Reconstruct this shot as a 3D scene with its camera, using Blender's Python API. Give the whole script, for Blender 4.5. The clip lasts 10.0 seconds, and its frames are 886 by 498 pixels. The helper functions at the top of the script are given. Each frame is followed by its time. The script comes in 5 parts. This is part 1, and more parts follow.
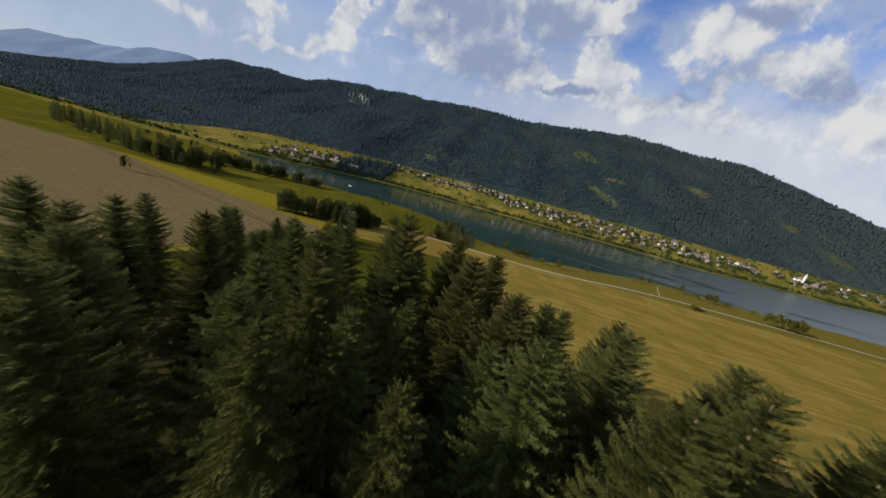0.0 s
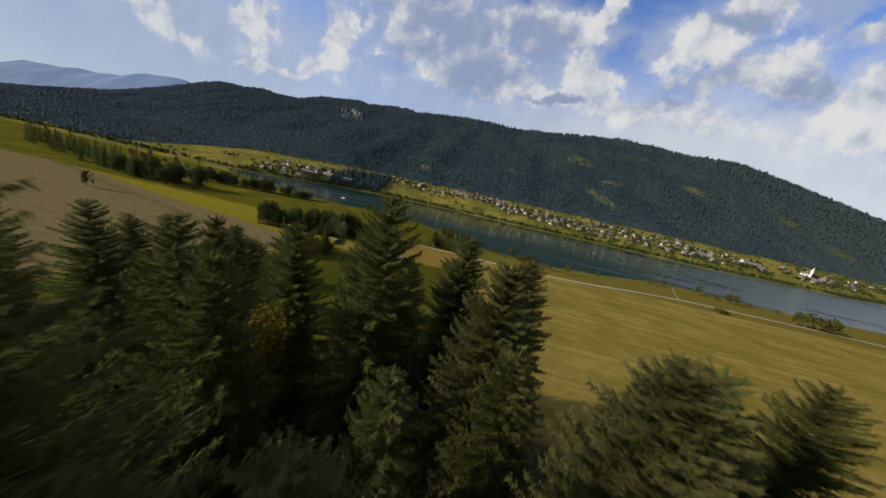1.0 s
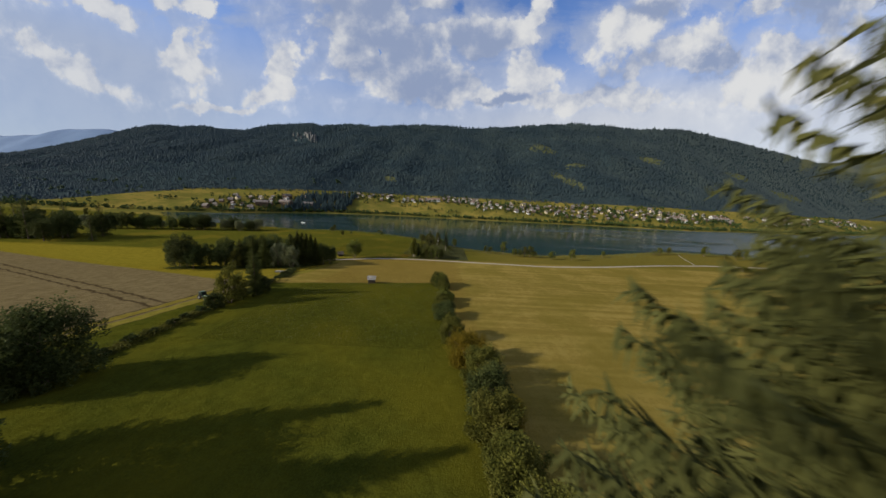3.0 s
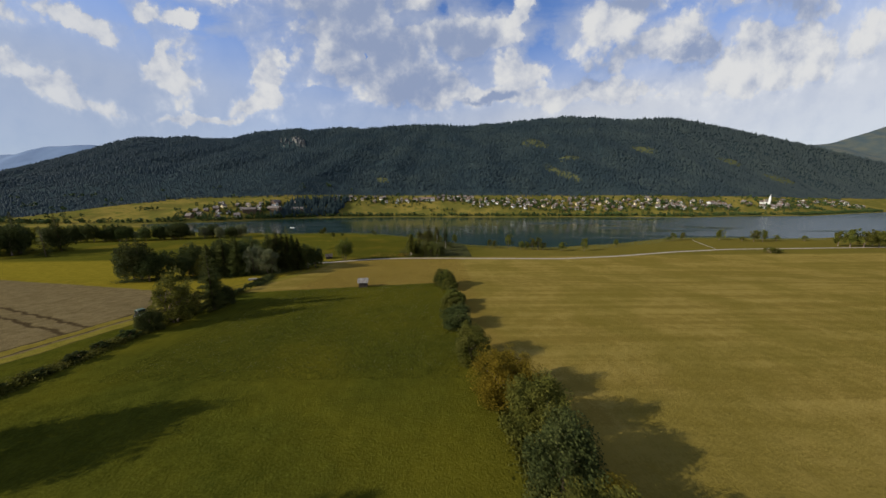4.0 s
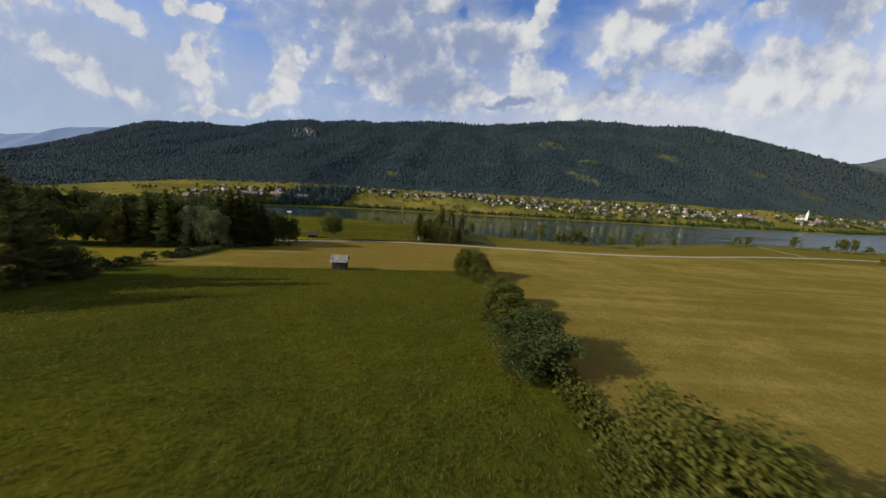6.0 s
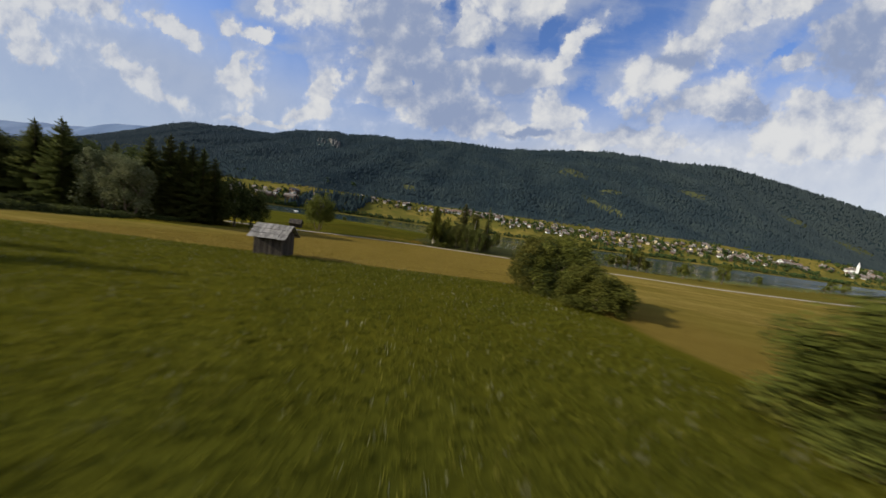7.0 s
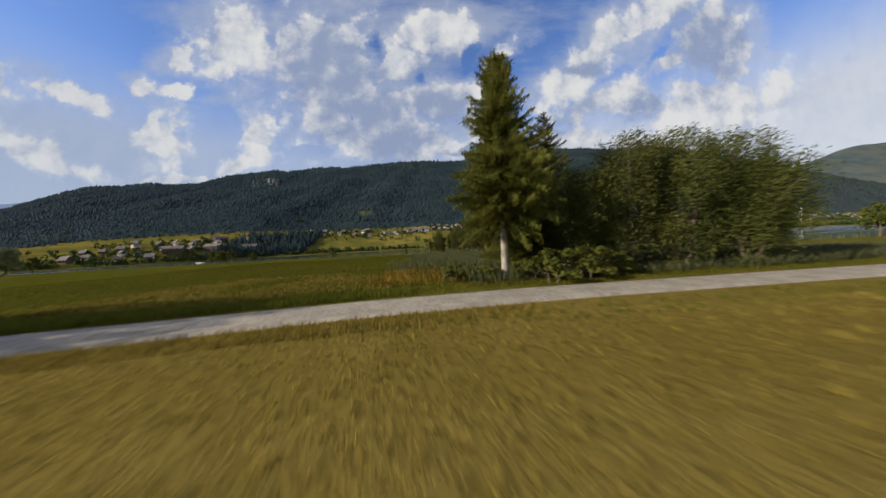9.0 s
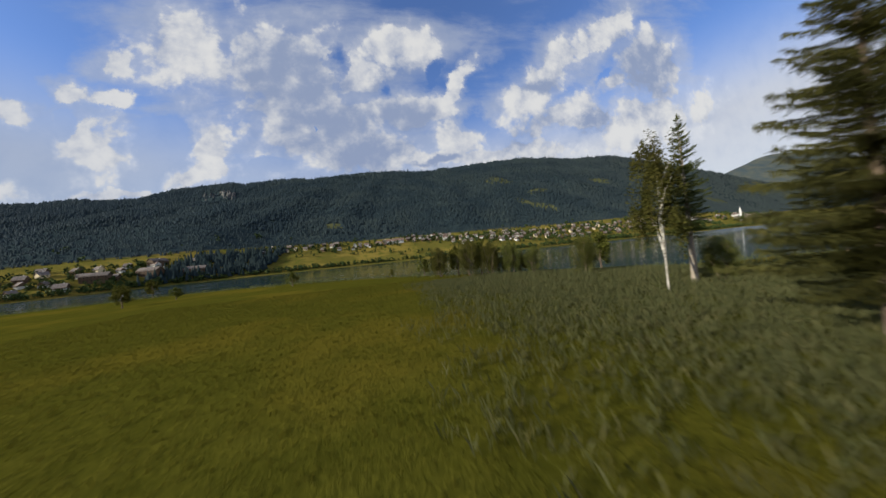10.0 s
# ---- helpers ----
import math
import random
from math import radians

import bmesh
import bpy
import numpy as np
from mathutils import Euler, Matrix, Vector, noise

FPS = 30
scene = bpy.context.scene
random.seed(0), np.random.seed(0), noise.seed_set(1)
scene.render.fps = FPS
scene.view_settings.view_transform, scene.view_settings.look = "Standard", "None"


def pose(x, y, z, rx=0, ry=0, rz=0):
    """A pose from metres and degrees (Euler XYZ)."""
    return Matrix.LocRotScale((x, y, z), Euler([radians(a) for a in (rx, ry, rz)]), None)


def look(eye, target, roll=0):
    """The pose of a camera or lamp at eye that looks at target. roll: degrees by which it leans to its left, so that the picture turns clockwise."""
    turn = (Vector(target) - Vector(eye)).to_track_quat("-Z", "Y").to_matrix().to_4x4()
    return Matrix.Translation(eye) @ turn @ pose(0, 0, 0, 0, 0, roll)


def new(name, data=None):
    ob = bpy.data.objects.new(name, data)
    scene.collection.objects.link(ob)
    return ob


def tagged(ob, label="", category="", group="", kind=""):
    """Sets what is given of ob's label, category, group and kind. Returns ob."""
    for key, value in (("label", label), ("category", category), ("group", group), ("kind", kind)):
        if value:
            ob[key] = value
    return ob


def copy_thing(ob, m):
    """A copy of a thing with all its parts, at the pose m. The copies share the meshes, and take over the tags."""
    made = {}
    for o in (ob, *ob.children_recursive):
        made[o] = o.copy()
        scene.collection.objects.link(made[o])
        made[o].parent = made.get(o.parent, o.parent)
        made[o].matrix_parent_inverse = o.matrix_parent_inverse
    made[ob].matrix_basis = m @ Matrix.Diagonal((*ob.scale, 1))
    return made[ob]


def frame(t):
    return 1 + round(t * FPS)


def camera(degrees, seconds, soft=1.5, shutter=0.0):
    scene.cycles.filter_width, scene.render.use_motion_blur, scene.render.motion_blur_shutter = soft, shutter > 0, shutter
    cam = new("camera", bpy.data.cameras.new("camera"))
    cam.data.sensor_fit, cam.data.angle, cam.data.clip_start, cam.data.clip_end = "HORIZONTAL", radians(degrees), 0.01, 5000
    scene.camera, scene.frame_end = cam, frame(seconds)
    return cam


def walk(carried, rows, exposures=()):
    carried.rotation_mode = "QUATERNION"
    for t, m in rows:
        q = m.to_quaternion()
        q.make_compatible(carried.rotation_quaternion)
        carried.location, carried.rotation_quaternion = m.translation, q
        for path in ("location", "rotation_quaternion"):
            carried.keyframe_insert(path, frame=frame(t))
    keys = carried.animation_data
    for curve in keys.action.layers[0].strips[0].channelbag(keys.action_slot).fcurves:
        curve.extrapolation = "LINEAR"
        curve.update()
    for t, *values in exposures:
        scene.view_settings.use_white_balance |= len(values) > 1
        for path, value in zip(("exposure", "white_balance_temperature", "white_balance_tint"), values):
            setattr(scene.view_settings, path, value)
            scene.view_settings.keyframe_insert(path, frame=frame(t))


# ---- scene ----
cam = camera(119.09, 10.0, soft=1.5, shutter=0.21)
# seconds, x, y, z, heading to the right, pitch up, lean to the left (degrees)
PATH = [
    (0, 30.23, -137.42, 43.09, -3.90, -15.00, 15.10),
    (0.5, 29.75, -130.31, 40.67, -4.25, -14.10, 13.55),
    (1, 28.65, -122.86, 38.51, -4.10, -12.70, 12.50),
    (1.5, 27.81, -113.91, 36.26, -3.10, -12.00, 10.90),
    (2, 27.63, -104.81, 34.91, -1.90, -10.90, 8.25),
    (2.5, 26.33, -97.75, 33.00, -0.52, -10.61, 5.50),
    (3, 24.83, -91.80, 30.43, 0.12, -10.20, 2.90),
    (3.2, 24.20, -89.30, 29.50, 0.45, -10.05, 2.15),
    (4.5, 21.85, -69.05, 22.11, 0.87, -9.98, -0.40),
    (5, 20.60, -62.01, 18.99, 0.63, -9.86, 0.18),
    (5.5, 19.50, -54.61, 16.18, 0.22, -9.87, 1.28),
    (6.8, 17.01, -29.17, 6.40, -2.54, -6.83, 7.31),
    (7, 15.77, -22.03, 4.69, -3.08, -5.50, 8.06),
    (7.3, 14.16, -10.92, 2.92, -3.70, -4.16, 7.49),
    (7.5, 12.83, -3.81, 1.87, -3.40, -3.08, 6.88),
    (8, 9.05, 13.32, -0.02, -2.42, -2.13, 4.12),
    (8.5, 6.01, 29.30, -0.61, 0.02, -1.38, 0.83),
    (9, 3.80, 43.90, -0.55, 3.83, -0.71, -3.11),
    (9.5, 0.70, 52.60, 1.00, 8.40, 0.02, -5.25),
    (10, -1.30, 63.60, 2.40, 10.00, 0.95, -5.60),
]
walk(cam, [(t, pose(x, y, z, 90 + p, 0, -h) @ pose(0, 0, 0, 0, 0, r)) for t, x, y, z, h, p, r in PATH], [(0, 0.25), (10, 0.25)])

# ---- node helpers ----


def nd(nt, kind, inputs=None, operation="", clamp=False):
    n = nt.nodes.new(kind)
    if operation:
        n.operation = operation
    if clamp:
        n.use_clamp = True
    for k, v in (inputs or {}).items():
        if isinstance(v, bpy.types.NodeSocket):
            nt.links.new(v, n.inputs[k])
        else:
            n.inputs[k].default_value = v
    return n


def mth(nt, op, a, b=0.0, c=0.0, clamp=False):
    n = nd(nt, "ShaderNodeMath", {0: a, 1: b, 2: c}, operation=op, clamp=clamp)
    return n.outputs[0]


def vmath(nt, op, a, b=(0, 0, 0)):
    n = nd(nt, "ShaderNodeVectorMath", {0: a, 1: b}, operation=op)
    return n.outputs["Value"] if op in ("DOT_PRODUCT", "LENGTH", "DISTANCE") else n.outputs[0]


def mix(nt, fac, a, b):
    n = nt.nodes.new("ShaderNodeMix")
    n.data_type = "RGBA"
    for i, v in ((0, fac), (6, a), (7, b)):
        if isinstance(v, bpy.types.NodeSocket):
            nt.links.new(v, n.inputs[i])
        else:
            n.inputs[i].default_value = v if i == 0 else (*v, 1.0)[:4]
    return n.outputs[2]


def ramp(nt, fac, lo, hi):
    n = nd(nt, "ShaderNodeMapRange", {0: fac, 1: lo, 2: hi, 3: 0.0, 4: 1.0})
    n.interpolation_type = "SMOOTHSTEP"
    return n.outputs[0]


def noise_of(nt, vec, scale, detail=4.0, rough=0.55, dist=0.0):
    n = nd(nt, "ShaderNodeTexNoise", {"Vector": vec, "Scale": scale, "Detail": detail, "Roughness": rough, "Distortion": dist})
    return n.outputs[0]


# ---- world, sun ----
SUN_FROM = Vector((-1.0, -0.30, 0.0)).normalized()
SUN_EL = radians(24)
world = bpy.data.worlds.new("sky")
scene.world = world
world.use_nodes = True
wt = world.node_tree
for n in list(wt.nodes):
    wt.nodes.remove(n)
sky = nd(wt, "ShaderNodeTexSky")
sky.sky_type, sky.sun_disc, sky.sun_elevation, sky.sun_rotation = "NISHITA", False, SUN_EL, radians(-106.7)
sky.altitude, sky.air_density, sky.dust_density, sky.ozone_density = 900, 1.0, 0.6, 2.5
gen = nd(wt, "ShaderNodeTexCoord").outputs["Generated"]
sep = nd(wt, "ShaderNodeSeparateXYZ", {0: gen})
sx, sy, sz = sep.outputs
up = mth(wt, "MAXIMUM", sz, 0.0)
inv = mth(wt, "DIVIDE", 1.0, mth(wt, "ADD", up, 0.22))
flat = nd(wt, "ShaderNodeCombineXYZ", {0: mth(wt, "MULTIPLY", sx, inv), 1: mth(wt, "MULTIPLY", sy, inv), 2: 0.3}).outputs[0]
# the northern sky laid out on an upright plane: u to the east, v upwards
north = mth(wt, "MAXIMUM", sy, 0.12)
plane = nd(wt, "ShaderNodeCombineXYZ", {0: mth(wt, "DIVIDE", sx, north), 1: mth(wt, "DIVIDE", sz, north), 2: 0.0}).outputs[0]
warp = nd(wt, "ShaderNodeTexNoise", {"Vector": plane, "Scale": 4.5, "Detail": 7.0, "Roughness": 0.62}).outputs[1]
shift = vmath(wt, "MULTIPLY", vmath(wt, "SUBTRACT", warp, (0.5, 0.5, 0.5)), (0.26, 0.20, 0.0))
plane_w = vmath(wt, "ADD", plane, shift)


def banks(spots, floor=-1.0):
    """How deep inside the nearest of several oval cloud banks: u, v, half length, half width, slope in degrees."""
    out = floor
    for u, v, a, b_, turn in spots:
        m = nd(wt, "ShaderNodeMapping", {"Vector": plane_w, "Location": (u, v, 0), "Rotation": (0, 0, radians(turn)), "Scale": (a, b_, 1)})
        m.vector_type = "TEXTURE"
        out = mth(wt, "MAXIMUM", mth(wt, "SUBTRACT", 1.0, vmath(wt, "LENGTH", m.outputs[0])), out)
    return out


WEST_CLOUDS = [(-1.71, 0.67, 0.492, 0.094, -7), (-1.21, 0.61, 0.165, 0.049, -19), (-1.84, 0.51, 0.26, 0.1, -43), (-1.35, 0.41, 0.356, 0.064, -20), (-0.94, 0.46, 0.112, 0.142, 5), (-0.95, 0.63, 0.08, 0.040, -12), (-0.87, 0.61, 0.06, 0.030, -8), (-0.83, 0.72, 0.068, 0.05, 4), (-0.65, 0.77, 0.155, 0.175, 4), (-0.57, 0.44, 0.081, 0.148, 5), (-0.59, 0.34, 0.14, 0.047, 5), (-0.33, 0.71, 0.254, 0.223, 4), (-0.24, 0.51, 0.265, 0.165, 5), (0.09, 0.8, 0.207, 0.096, 16), (0.07, 0.57, 0.264, 0.085, 5)]
EAST_CLOUDS = [(-0.1, 0.4, 0.272, 0.104, 5), (0.28, 0.46, 0.13, 0.091, 5), (0.31, 0.68, 0.133, 0.037, 51), (0.74, 0.75, 0.326, 0.091, 33), (1.0, 0.91, 0.252, 0.096, 33), (0.57, 0.59, 0.159, 0.12, 26), (0.82, 0.55, 0.306, 0.089, 18), (1.22, 0.52, 0.444, 0.144, 11), (1.23, 0.76, 0.19, 0.221, 4), (1.03, 0.69, 0.076, 0.039, 37), (0.4, 0.38, 0.581, 0.053, 1), (-0.81, 0.3, 0.253, 0.02, 5), (-0.08, 0.71, 0.142, 0.082, 24)]
GAPS = [(-0.71, 0.48, 0.082, 0.102, 5), (-0.23, 0.52, 0.015, 0.029, 5), (-0.39, 0.37, 0.049, 0.038, 5), (0.36, 0.54, 0.06, 0.072, 5), (0.43, 0.49, 0.022, 0.016, 5), (0.97, 0.62, 0.111, 0.051, 18), (0.98, 0.72, 0.098, 0.021, 43), (0.01, 0.66, 0.037, 0.044, 4), (-0.16, 0.77, 0.046, 0.068, 4), (0.21, 0.72, 0.096, 0.029, 45), (-0.98, 0.53, 0.052, 0.065, 5), (-1.11, 0.43, 0.072, 0.057, 5)]
SHADES = [(-0.33, 0.68, 0.213, 0.203, 4), (-0.23, 0.5, 0.223, 0.114, 5), (-0.08, 0.39, 0.168, 0.079, 5), (0.07, 0.54, 0.184, 0.073, 5), (0.55, 0.45, 0.153, 0.053, 21), (0.64, 0.67, 0.131, 0.035, 10), (0.85, 0.47, 0.145, 0.032, 32), (0.89, 0.54, 0.126, 0.04, 27), (1.19, 0.74, 0.191, 0.185, 4), (0.05, 0.7, 0.15, 0.041, 19), (0.16, 0.37, 0.103, 0.016, 6), (-1.8, 0.32, 0.327, 0.107, -13)]
streak = nd(wt, "ShaderNodeMapping", {"Vector": plane, "Rotation": (0, 0, radians(-24)), "Scale": (0.42, 1.25, 1.0)}).outputs[0]
n_big = noise_of(wt, flat, 1.15, 7.0, 0.56, 0.2)
n_fine = noise_of(wt, plane, 5.5, 10.0, 0.60, 0.15)
n_lit = noise_of(wt, vmath(wt, "ADD", plane, (-0.035, 0.030, 0.0)), 5.5, 10.0, 0.60, 0.15)
n_veil = noise_of(wt, streak, 5.0, 9.0, 0.62, 0.3)
vor = nd(wt, "ShaderNodeTexVoronoi", {"Vector": vmath(wt, "ADD", plane, vmath(wt, "MULTIPLY", shift, (0.35, 0.35, 0.0))), "Scale": 11.0, "Detail": 3.0, "Roughness": 0.55})
vor.feature = "SMOOTH_F1"
vor.inputs["Smoothness"].default_value = 0.5
billow = mth(wt, "SUBTRACT", 0.88, vor.outputs[0])
ahead = ramp(wt, sy, 0.13, 0.30)
bank = mth(wt, "MAXIMUM", banks(WEST_CLOUDS), banks(EAST_CLOUDS))
bank = mth(wt, "SUBTRACT", bank, mth(wt, "MULTIPLY", banks(GAPS, 0.0), 1.3))
cover = mth(wt, "ADD", mth(wt, "MULTIPLY", bank, 1.25), mth(wt, "MULTIPLY", mth(wt, "SUBTRACT", n_fine, 0.5), 1.45))
cover = mth(wt, "ADD", cover, mth(wt, "MULTIPLY", billow, 0.70))
cover = mth(wt, "ADD", mth(wt, "MULTIPLY", cover, ahead), mth(wt, "MULTIPLY", mth(wt, "SUBTRACT", n_big, 0.44), mth(wt, "MULTIPLY", mth(wt, "SUBTRACT", 1.0, ahead), 3.0)))
mask = mth(wt, "MULTIPLY", ramp(wt, cover, -0.30, 0.38), 0.97)
veil = mth(wt, "MULTIPLY", ramp(wt, mth(wt, "ADD", n_veil, mth(wt, "MULTIPLY", bank, 0.30)), 0.18, 0.62), 0.66)
relief = mth(wt, "MULTIPLY", mth(wt, "SUBTRACT", n_lit, n_fine), 2.6)
relief = mth(wt, "SUBTRACT", relief, mth(wt, "MULTIPLY", mth(wt, "SUBTRACT", billow, 0.12), 0.55))
grey = mth(wt, "MULTIPLY", ramp(wt, banks(SHADES, -0.5), -0.45, 0.85), 0.95)
dense = ramp(wt, mth(wt, "ADD", mth(wt, "ADD", grey, relief), mth(wt, "MULTIPLY", mth(wt, "SUBTRACT", n_veil, 0.5), 0.9)), -0.25, 1.15)
white = mix(wt, dense, (0.95, 0.95, 0.94), (0.36, 0.44, 0.64))
low = ramp(wt, up, 0.50, 0.27)
haze = mth(wt, "MULTIPLY", low, mth(wt, "ADD", mth(wt, "ADD", mth(wt, "MULTIPLY", ramp(wt, sx, -0.45, 0.45), 0.22), mth(wt, "MULTIPLY", ramp(wt, sx, -0.40, -0.75), 0.22)), 0.68))
veil = mth(wt, "MAXIMUM", veil, haze)
mask = mth(wt, "MAXIMUM", mask, veil)
thin = mth(wt, "MULTIPLY", mth(wt, "SUBTRACT", 1.0, ramp(wt, cover, -0.30, 0.45)), 0.8)
white = mix(wt, thin, white, mix(wt, mth(wt, "MULTIPLY", low, ramp(wt, sx, -0.1, 0.55)), (0.50, 0.57, 0.72), (0.78, 0.80, 0.84)))
white = mix(wt, mth(wt, "MULTIPLY", ramp(wt, sx, -0.42, -0.80), mth(wt, "SUBTRACT", 0.62, mth(wt, "MULTIPLY", ramp(wt, cover, 0.05, 0.55), 0.42))), white, (0.42, 0.50, 0.67))
blue = nd(wt, "ShaderNodeHueSaturation", {"Hue": 0.512, "Saturation": 1.14, "Color": sky.outputs[0]}).outputs[0]
bg_sky = nd(wt, "ShaderNodeBackground", {0: blue, 1: 0.165})
bg_cloud = nd(wt, "ShaderNodeBackground", {0: white, 1: 0.645})
both = nd(wt, "ShaderNodeMixShader", {0: mask, 1: bg_sky.outputs[0], 2: bg_cloud.outputs[0]})
nd(wt, "ShaderNodeOutputWorld", {0: both.outputs[0]})

sun_data = bpy.data.lights.new("sun", "SUN")
sun_data.energy, sun_data.angle, sun_data.color = 5.0, radians(0.6), (1.0, 0.91, 0.72)
sun_eye = SUN_FROM * math.cos(SUN_EL) + Vector((0, 0, math.sin(SUN_EL)))
new("sun", sun_data).matrix_basis = look(sun_eye * 500, (0, 0, 0))

# ---- materials ----


def material(name):
    m = bpy.data.materials.new(name)
    m.use_nodes = True
    nt = m.node_tree
    b = nt.nodes["Principled BSDF"]
    b.inputs["Specular IOR Level"].default_value = 0.25
    return m, nt, b


def put(nt, socket, value):
    nt.links.new(value, socket)


def bump(nt, b, height, strength, distance):
    n = nd(nt, "ShaderNodeBump", {"Strength": strength, "Distance": distance, "Height": height})
    nt.links.new(n.outputs[0], b.inputs["Normal"])


def plain(name, a, c, scale=3.0, rough=0.8, bump_by=0.3, dist=0.02, metal=0.0, stretch=(1, 1, 1), vary=0.24):
    """A surface of two tones mixed by noise at two sizes, with fine relief."""
    m, nt, b = material(name)
    vec = nd(nt, "ShaderNodeTexCoord").outputs["Object"]
    if stretch != (1, 1, 1):
        vec = vmath(nt, "MULTIPLY", vec, stretch)
    n1, n2 = noise_of(nt, vec, scale, 5), noise_of(nt, vec, scale * 0.17, 3)
    f = ramp(nt, mth(nt, "ADD", mth(nt, "MULTIPLY", n1, 0.6), mth(nt, "MULTIPLY", n2, 0.4)), 0.36, 0.64)
    rnd = nd(nt, "ShaderNodeObjectInfo").outputs["Random"]
    col = mix(nt, f, a, c)
    hsv = nd(nt, "ShaderNodeHueSaturation", {"Value": mth(nt, "ADD", mth(nt, "MULTIPLY", rnd, vary), 1.0 - vary / 2), "Color": col})
    put(nt, b.inputs["Base Color"], hsv.outputs[0])
    b.inputs["Roughness"].default_value, b.inputs["Metallic"].default_value = rough, metal
    bump(nt, b, n1, bump_by, dist)
    return m


def leafy(name, a, c, d, trans=0.25, spread=0.5, scale=0.5):
    """Leaves or needles: each leaf of its own tone, with a little light through it."""
    m, nt, b = material(name)
    isl = nd(nt, "ShaderNodeNewGeometry").outputs["Random Per Island"]
    pos = nd(nt, "ShaderNodeTexCoord").outputs["Object"]
    big = noise_of(nt, pos, scale, 4)
    f = mth(nt, "ADD", mth(nt, "MULTIPLY", isl, spread), mth(nt, "MULTIPLY", ramp(nt, big, 0.35, 0.65), 1.0 - spread))
    col = mix(nt, ramp(nt, f, 0.15, 0.65), a, c)
    col = mix(nt, ramp(nt, f, 0.72, 1.0), col, d)
    rnd = nd(nt, "ShaderNodeObjectInfo").outputs["Random"]
    hsv = nd(nt, "ShaderNodeHueSaturation", {"Value": mth(nt, "ADD", mth(nt, "MULTIPLY", rnd, 0.4), 0.8),
                                            "Hue": mth(nt, "ADD", mth(nt, "MULTIPLY", rnd, 0.03), 0.485), "Color": col}).outputs[0]
    put(nt, b.inputs["Base Color"], hsv)
    b.inputs["Roughness"].default_value = 0.7
    b.inputs["Specular IOR Level"].default_value = 0.04
    tr = nd(nt, "ShaderNodeBsdfTranslucent", {"Color": hsv})
    sh = nd(nt, "ShaderNodeMixShader", {0: trans, 1: b.outputs[0], 2: tr.outputs[0]})
    nt.links.new(sh.outputs[0], nt.nodes["Material Output"].inputs[0])
    return m


M_SPRUCE = leafy("spruce_needles", (0.066, 0.079, 0.024), (0.102, 0.113, 0.034), (0.148, 0.148, 0.046), 0.50)
M_SPRUCE_PALE = leafy("pale_spruce_needles", (0.078, 0.084, 0.028), (0.123, 0.127, 0.042), (0.178, 0.166, 0.056), 0.48)
M_LARCH = leafy("larch_needles", (0.084, 0.088, 0.019), (0.142, 0.138, 0.030), (0.205, 0.180, 0.044), 0.48)
M_LEAF = leafy("green_leaves", (0.060, 0.067, 0.014), (0.105, 0.108, 0.022), (0.162, 0.152, 0.036), 0.32)
M_LEAF_ALDER = leafy("alder_leaves", (0.060, 0.069, 0.018), (0.104, 0.107, 0.028), (0.165, 0.154, 0.044), 0.40)
M_LEAF_DARK = leafy("dark_leaves", (0.036, 0.048, 0.016), (0.062, 0.075, 0.023), (0.100, 0.108, 0.035), 0.3)
M_LEAF_GREY = leafy("grey_green_leaves", (0.105, 0.120, 0.058), (0.165, 0.175, 0.088), (0.230, 0.230, 0.128), 0.28)
M_LEAF_GOLD = leafy("golden_leaves", (0.105, 0.088, 0.009), (0.185, 0.148, 0.014), (0.265, 0.205, 0.026), 0.28)
M_LEAF_OLIVE = leafy("olive_leaves", (0.062, 0.060, 0.014), (0.115, 0.104, 0.021), (0.17, 0.145, 0.033), 0.3)
# bluish base tones carry the aerial haze over the mountain woods
M_FAR_WOOD = leafy("hazy_conifers", (0.020, 0.034, 0.041), (0.028, 0.043, 0.047), (0.039, 0.054, 0.052), 0.0, 0.32, 0.009)
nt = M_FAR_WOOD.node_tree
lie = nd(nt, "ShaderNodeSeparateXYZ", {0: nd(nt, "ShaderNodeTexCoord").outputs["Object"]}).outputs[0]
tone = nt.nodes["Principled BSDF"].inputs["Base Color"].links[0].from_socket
# haze painted in by position: deeper blue westward, paler grey-green eastward
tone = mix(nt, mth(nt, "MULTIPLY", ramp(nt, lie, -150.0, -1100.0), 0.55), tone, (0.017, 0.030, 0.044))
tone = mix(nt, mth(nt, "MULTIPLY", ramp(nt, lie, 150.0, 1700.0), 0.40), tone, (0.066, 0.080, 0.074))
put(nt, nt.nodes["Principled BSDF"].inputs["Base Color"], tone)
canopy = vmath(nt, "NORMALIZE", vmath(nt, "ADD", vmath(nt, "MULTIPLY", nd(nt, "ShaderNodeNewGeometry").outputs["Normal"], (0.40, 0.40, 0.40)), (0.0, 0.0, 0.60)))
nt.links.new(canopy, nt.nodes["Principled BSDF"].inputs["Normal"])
M_FAR_LEAF = leafy("far_leaves", (0.022, 0.036, 0.014), (0.045, 0.062, 0.02), (0.08, 0.09, 0.028), 0.1, 0.6)
M_REED = leafy("reed_blades", (0.074, 0.089, 0.038), (0.112, 0.124, 0.056), (0.155, 0.150, 0.066), 0.3, 0.8)
M_GRASS = leafy("grass_blades", (0.078, 0.086, 0.010), (0.125, 0.128, 0.016), (0.185, 0.170, 0.034), 0.35, 0.8)
M_MARSH = leafy("marsh_blades", (0.070, 0.071, 0.008), (0.093, 0.089, 0.011), (0.125, 0.110, 0.018), 0.35, 0.8)
